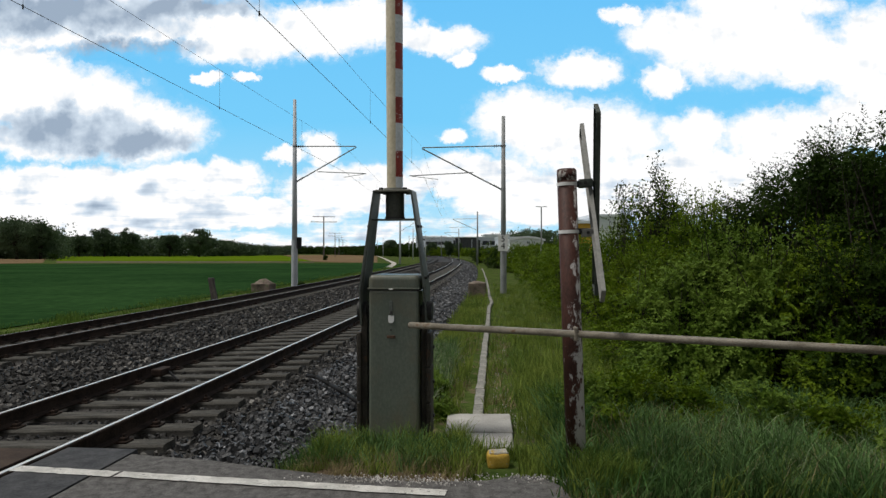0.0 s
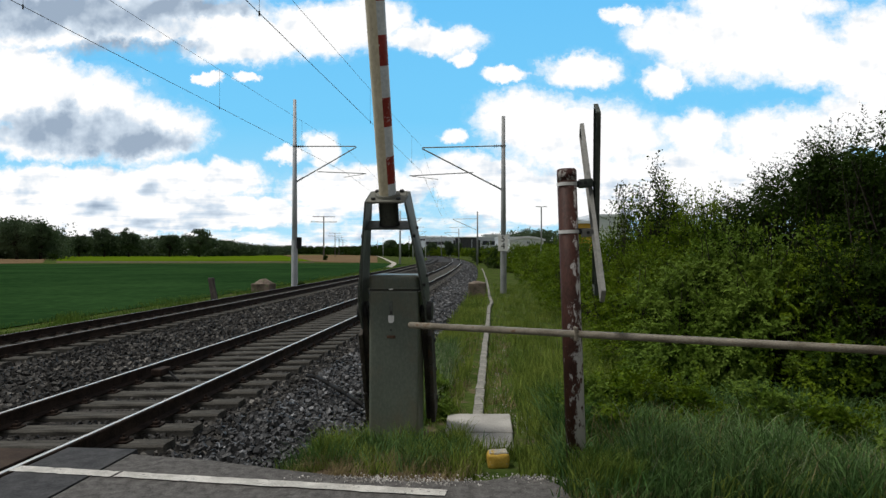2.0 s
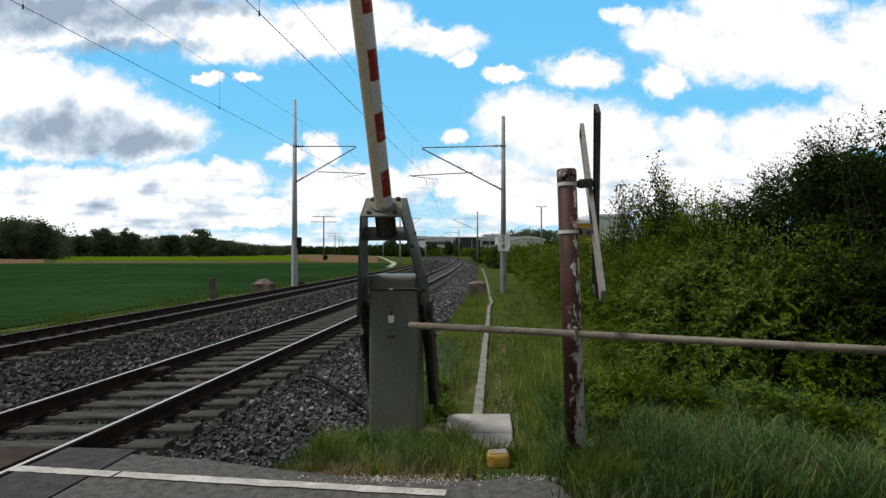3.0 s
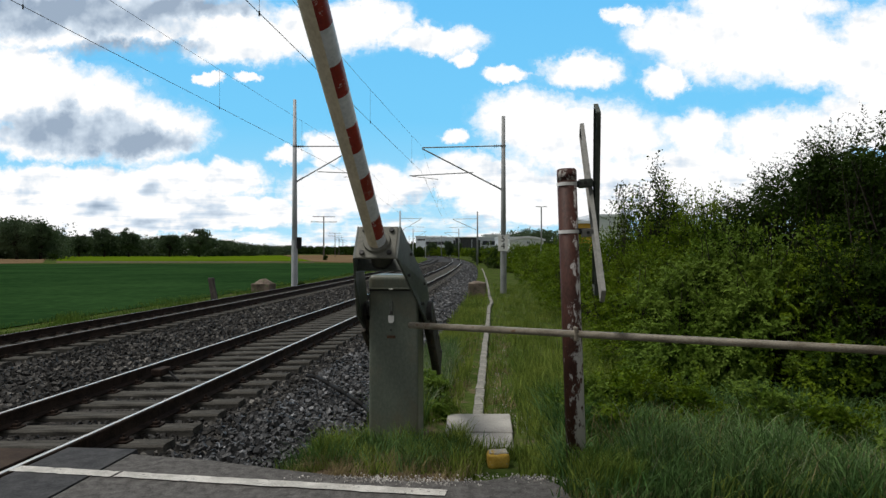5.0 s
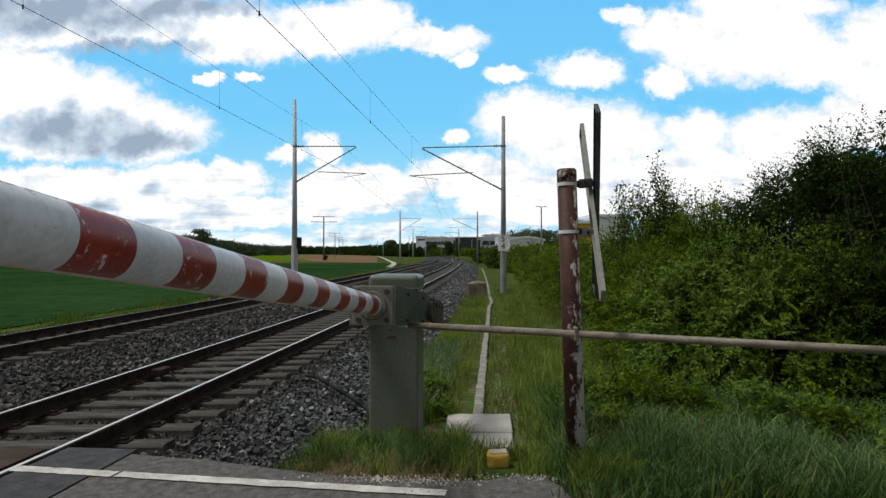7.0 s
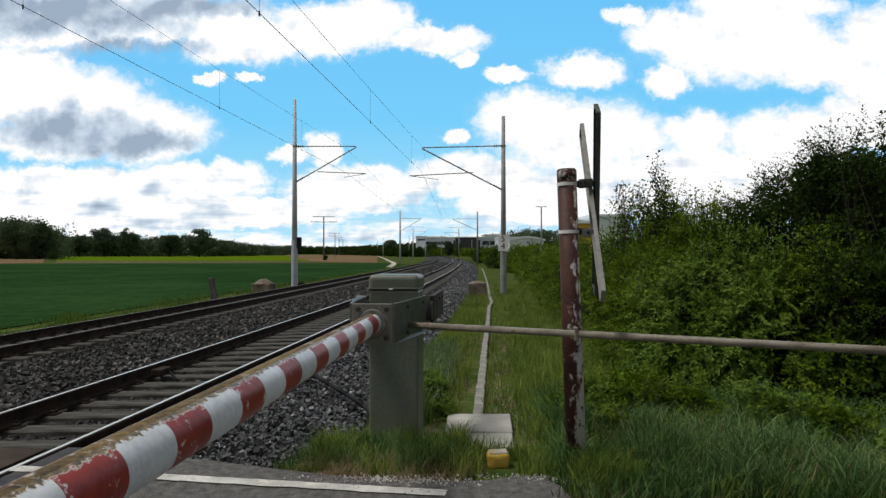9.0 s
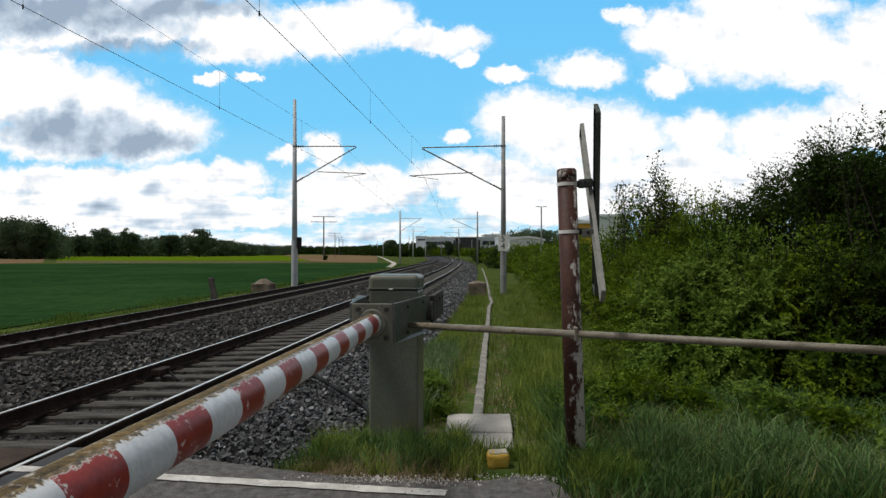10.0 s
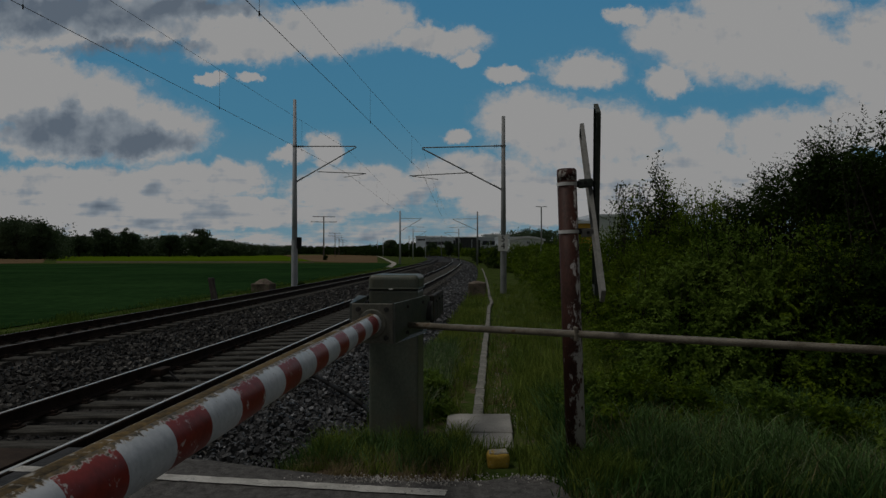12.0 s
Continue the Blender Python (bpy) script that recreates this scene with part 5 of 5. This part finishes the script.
# ---- grass ----
def blades(name, pts, heights, width, mat, label, seed, lean=0.35):
    rng = np.random.default_rng(seed)
    n = len(pts)
    a = rng.uniform(0, 2 * math.pi, n)
    side = np.stack([np.cos(a), np.sin(a), np.zeros(n)], axis=1)
    b = rng.uniform(0, 2 * math.pi, n)
    out = np.stack([np.cos(b), np.sin(b), np.zeros(n)], axis=1) * (rng.uniform(0.1, 1, n) * lean)[:, None]
    h, w = heights[:, None], (width * rng.uniform(0.6, 1.3, n))[:, None]
    up = np.array([[0, 0, 1.0]])
    m1 = pts + (up * 0.5 + out * 0.35) * h
    m2 = pts + (up * 0.82 + out * 0.8) * h
    tip = pts + (up * 0.97 + out * 1.45) * h
    v = np.stack([pts - side * w / 2, pts + side * w / 2, m1 + side * w * 0.42, m1 - side * w * 0.42, m2 + side * w * 0.25, m2 - side * w * 0.25, tip], axis=1).reshape(-1, 3)
    i = (np.arange(n) * 7)[:, None]
    quads = np.concatenate([i + np.array([[0, 1, 2, 3]]), i + np.array([[3, 2, 4, 5]])])
    tris = i + np.array([[5, 4, 6]])
    ob = put(name, raw_mesh(name, v, quads, tris), mat, None, label)
    return tagged(ob, kind="stuff", category="grass")


def lawn(n, l0, l1, s0, s1, seed, near=1.0, keep=None, tuft=0.0, level=None):
    """Places for blades between two offsets, thinning with distance, in tufts."""
    rng = np.random.default_rng(seed)
    l = rng.uniform(l0, l1, n)
    u = rng.uniform(0, 1, n)
    s = s0 * (s1 / s0) ** (u ** near)
    if tuft:
        k = max(3, n // 40)
        cl, cs = rng.uniform(l0, l1, k), s0 * (s1 / s0) ** (rng.uniform(0, 1, k) ** near)
        j = rng.integers(0, k, n)
        pick = rng.uniform(0, 1, n) < 0.75
        l = np.where(pick, cl[j] + rng.normal(size=n) * tuft, l)
        s = np.where(pick, cs[j] + rng.normal(size=n) * tuft, s)
    ok = np.ones(n, bool) if keep is None else keep(l, s)
    l, s = l[ok], s[ok]
    return np.array([at(a, b, (level or ground_z)(a, b) - 0.01) for a, b in zip(l, s)])


def grass():
    rng = np.random.default_rng(9)

    def off_path(l, s):
        trough = np.abs(l + 0.33) < 0.13
        worn = (np.abs(l + 0.62) < 0.13) | (np.abs(l - 0.0) < 0.16)
        flag = (l < 0.12) & (l > -0.62) & (s < 7.1)
        return ~trough & ~flag & ~(worn & (rng.uniform(0, 1, len(l)) < np.where(s < 12, 0.6, 0.4)))

    p = lawn(16000, -1.5, -0.42, 6.6, 34, 1, 1.0, off_path, 0.06)
    blades("grass", p, rng.uniform(0.06, 0.26, len(p)), 0.009, BLADE, "fresh green grass between ballast and path", 1)
    p = lawn(23000, -0.25, 2.3, 6.2, 40, 2, 1.0, off_path, 0.07)
    blades("grass", p, rng.uniform(0.06, 0.27, len(p)) * 1.0, 0.009, BLADE, "fresh green grass along the cable path", 2)
    p = lawn(4500, -1.25, -0.72, 6.5, 13, 21, 1.0, off_path, 0.07)
    blades("tall_grass", p, rng.uniform(0.1, 0.36, len(p)), 0.008, BLADE_BLUE, "tall bluish grass between ballast and path", 21, 0.6)
    p = lawn(6000, 0.22, 1.3, 5.9, 11, 22, 1.0, off_path, 0.09)
    blades("tall_grass", p, rng.uniform(0.1, 0.34, len(p)), 0.007, BLADE, "green grass beside the cable path", 22, 0.65)
    p = lawn(32000, 0.45, 4.6, 4.42, 7.6, 3, 1.0, lambda l, s: (s > 4.46 + 0.06 * np.sin(l * 5)), 0.09)
    blades("tall_grass", p, rng.uniform(0.12, 0.44, len(p)) * np.array([0.85 + 0.6 * noise.noise((q[0] * 2.1, q[1] * 2.1, 7)) for q in p]), 0.011, BLADE_BLUE, "tall bluish green grass under the hedge", 3, 0.75)
    p = lawn(2000, 0.52, 0.9, 4.66, 5.05, 31, 1.0, None, 0.05)
    blades("tall_grass", p, rng.uniform(0.12, 0.34, len(p)), 0.008, BLADE, "dense tuft of grass at the foot of the post", 31, 0.45)
    p = lawn(3600, 0.5, 4.6, 4.42, 6.6, 33, 1.0, None, 0.08)
    blades("grass", p, rng.uniform(0.1, 0.36, len(p)), 0.009, BLADE, "yellow-green grass mixed into the tall tufts", 33, 0.8)
    # pale-coloured blades stand in for the bluish sheen on the tall grass
    p = lawn(700, 0.9, 4.6, 4.6, 6.6, 34, 1.0, None, 0.1)
    blades("pale_grass", p, rng.uniform(0.18, 0.44, len(p)), 0.008, BLADE_PALE, "pale arching blades imitating the sheen of the tall grass", 34, 0.9)
    p = lawn(1300, 0.45, 4.5, 4.4, 4.62, 35, 1.0, None, 0.06)
    blades("dry_grass", p, rng.uniform(0.04, 0.16, len(p)), 0.007, BLADE_DRY, "withered grass along the edge of the asphalt", 35, 0.9)
    p = lawn(1600, 0.7, 4.4, 4.42, 7.0, 4, 1.0, None, 0.12)
    blades("dry_grass", p, rng.uniform(0.1, 0.42, len(p)), 0.007, BLADE_DRY, "dry straw stalks among the grass", 4, 0.6)
    def by_machine(l, s):
        front = 5.0 + 0.07 * np.sin(l * 9) + 0.05 * np.sin(l * 23)
        return (s > front) & ~((np.abs(l + 0.93) < 0.24) & (s > 5.78))

    p = lawn(1500, -1.75, -0.3, 5.05, 5.75, 25, 1.0, by_machine, 0.06, verge_z)
    blades("tall_grass", p, rng.uniform(0.1, 0.27, len(p)), 0.007, BLADE_BLUE, "bluish grass tufts round the barrier machine", 25, 0.8)
    p = lawn(8500, -1.78, -0.3, 4.98, 6.1, 5, 1.0, by_machine, 0.055, verge_z)
    blades("grass", p, rng.uniform(0.04, 0.19, len(p)) * np.array([0.95 + 1.3 * noise.noise((q[0] * 3.2, q[1] * 3.2, 5)) for q in p]), 0.0065, BLADE, "tuft of green grass round the barrier machine", 5, 0.6)
    p = lawn(2600, -1.7, -0.25, 4.9, 5.5, 6, 1.0, None, 0.05, verge_z)
    blades("dry_grass", p, rng.uniform(0.03, 0.13, len(p)), 0.006, BLADE_DRY, "withered brown grass at the road edge", 6, 0.9)
    for l0, l1, seed in ((-0.78, -0.48, 51), (-0.2, 0.12, 52)):
        p = lawn(1500, l0, l1, 7.0, 18, seed, 1.0, None, 0.06)
        blades("dry_grass", p, rng.uniform(0.02, 0.09, len(p)), 0.01, BLADE_DRY, "short trodden brown grass beside the trough", seed, 1.2)
    p = lawn(3800, -1.3, -0.75, 7.2, 12, 41, 1.0, None, 0.07)
    blades("pale_grass", p, rng.uniform(0.12, 0.34, len(p)), 0.007, BLADE_PALE, "silvery pale grass between ballast and path", 41, 0.7)
    p = lawn(3500, -0.35, 0.75, 4.95, 5.75, 7, 1.0, lambda l, s: ~((np.abs(l + 0.02) < 0.14) & (s < 5.45)), 0.05)
    blades("grass", p, rng.uniform(0.05, 0.2, len(p)), 0.008, BLADE, "short grass round the marker stone", 7, 0.5)
    p = lawn(18000, -13.0, -10.95, 7, 110, 8, 1.0, None, 0.2, lambda l, s: max(ground_z(l, s), float(bed_z(l))))
    blades("field_edge_grass", p, rng.uniform(0.05, 0.22, len(p)) * np.array([0.8 + 1.3 * noise.noise((q[0] * 0.7, q[1] * 0.4, 3)) for q in p]), 0.016, BLADE_MEADOW, "light green grass strip between track and field", 8, 0.4)


grass()


# ---- stones ----
def stone_shape(rng):
    v = np.array([(x, y, z) for x in (-1, 1) for y in (-1, 1) for z in (-1, 1)], float) * rng.uniform(0.55, 1.0, (8, 3))
    return v * np.array([1.0, rng.uniform(0.6, 0.95), rng.uniform(0.5, 0.8)])


CUBE = np.array([[0, 1, 3, 2], [4, 6, 7, 5], [0, 4, 5, 1], [2, 3, 7, 6], [0, 2, 6, 4], [1, 5, 7, 3]])


def stone_field(name, places, sizes, mat, label, seed, parent=None):
    rng = np.random.default_rng(seed)
    n = len(places)
    shapes = np.stack([stone_shape(rng) for _ in range(40)])
    v = shapes[rng.integers(0, 40, n)]
    q = rng.normal(size=(n, 4))
    q /= np.linalg.norm(q, axis=1, keepdims=True)
    w, x, y, z = q.T
    rot = np.stack([np.stack([1 - 2 * (y * y + z * z), 2 * (x * y - z * w), 2 * (x * z + y * w)], -1), np.stack([2 * (x * y + z * w), 1 - 2 * (x * x + z * z), 2 * (y * z - x * w)], -1), np.stack([2 * (x * z - y * w), 2 * (y * z + x * w), 1 - 2 * (x * x + y * y)], -1)], 1)
    v = np.einsum("nij,nkj->nki", rot, v) * sizes[:, None, None] + places[:, None, :]
    f = (np.arange(n) * 8)[:, None, None] + CUBE[None]
    ob = put(name, raw_mesh(name, v.reshape(-1, 3), f.reshape(-1, 4)), mat, parent, label)
    return tagged(ob, kind="stuff")


def ballast_places(n, l0, l1, s0, s1, rng):
    l = rng.uniform(l0, l1, n)
    s = s0 * (s1 / s0) ** rng.uniform(0, 1, n)
    phase = (s - 5.56 + 0.3) % 0.6 - 0.3
    mid1, mid2 = (RAILS[0] + RAILS[1]) / 2, (RAILS[2] + RAILS[3]) / 2
    on_sleeper = (np.abs(phase) < 0.14) & ((np.abs(l - mid1) < 1.28) | (np.abs(l - mid2) < 1.28))
    on_rail = np.min(np.abs(l[:, None] - np.array(RAILS)[None]), axis=1) < 0.1
    ok = ~on_rail & (~on_sleeper | (rng.uniform(0, 1, n) < 0.03))
    return l[ok], s[ok]


def stones():
    rng = np.random.default_rng(11)
    for n, l0, l1, s0, s1, z in ((17000, -2.75, -1.35, 5.25, 45, 0.03), (9000, -3.5, -2.7, 5.25, 45, 0.02), (9000, -5.9, -3.5, 5.45, 40, 0.0), (14000, -8.0, -5.8, 5.3, 50, 0.03), (5000, -11.3, -8.0, 6, 35, 0.0), (3500, -3.5, -1.35, 42, 130, 0.03), (3000, -8.0, -5.8, 46, 130, 0.03)):
        l, s = ballast_places(n, l0, l1, s0, s1, rng)
        pts = np.array([at(a, b, 0) for a, b in zip(l, s)])
        size = (0.013 + 0.026 * rng.uniform(0, 1, len(l)) ** 1.6) * np.clip(0.78 + s / 22, 1, 3.0)
        pts[:, 2] = bed_z(l) + rng.uniform(-0.02, z, len(l)) + 0.018 * np.array([noise.noise((a * 2.2, b * 2.2, 4)) for a, b in zip(l, s)])
        stone_field("crushed_stone", pts, size, STONE if l1 > -2 else STONE_BROWN, "", 12 + n, ballast_bed)
    # the nearest stones, one by one
    meshes = []
    for i in range(10):
        mesh = raw_mesh("ballast_stone", stone_shape(rng), CUBE)
        mesh.materials.append(STONE)
        meshes.append(mesh)
    for i in range(290):
        l, s = rng.uniform(-2.95, -1.5), rng.uniform(5.35, 7.6)
        o = new("ballast_stone", meshes[i % 10])
        o.parent = ballast_bed
        k = rng.uniform(0.02, 0.038)
        o.matrix_basis = Matrix.Translation(at(l, s, float(bed_z(l)) + 0.045)) @ pose(0, 0, 0, *rng.uniform(0, 360, 3)) @ Matrix.Scale(k, 4)
    # pale pebbles on the road edge and by the slabs
    l = np.concatenate([rng.normal(-0.75, 0.3, 420), rng.normal(0.4, 0.25, 260), rng.normal(0.3, 0.1, 300), rng.uniform(-0.75, -0.5, 300), rng.uniform(-0.12, 0.14, 260)])
    s = np.concatenate([rng.normal(4.8, 0.05, 420), rng.normal(4.93, 0.06, 260), rng.normal(6.9, 0.2, 300), rng.uniform(6.8, 16, 300), rng.uniform(7.2, 14, 260)])
    pts = np.array([at(a, b, 0.004 if b < 5.0 else ground_z(a, b) + 0.008) for a, b in zip(l, s)])
    tagged(stone_field("pebbles", pts, rng.uniform(0.003, 0.008, len(l)), GRAVEL, "small pale pebbles strewn along the road edge", 77), category="gravel")


stones()


def motions():
    """The boom comes down; the clouds drift."""
    swing = [(0, 88.6), (0.5, 85.3), (0.8, 82.2), (1.0, 79.7), (1.2, 77), (1.5, 73.3), (2.0, 68), (2.5, 62.5), (3.0, 56.5), (3.2, 54.2), (4.0, 45.3), (4.8, 36.5), (5.0, 34.2), (5.5, 28.2), (6.0, 21.6), (6.5, 14.0), (7.0, 6.8), (7.2, 3.8), (7.5, 0.5), (7.8, -0.3), (12.0, -0.3)]
    walk(boom, [(t, pose(*PIVOT, -a, 0, SWING)) for t, a in swing])
    walk(backdrop, [(0, pose(0, 3000, 1.6)), (12.0, pose(17, 3000, 0.0))])


motions()
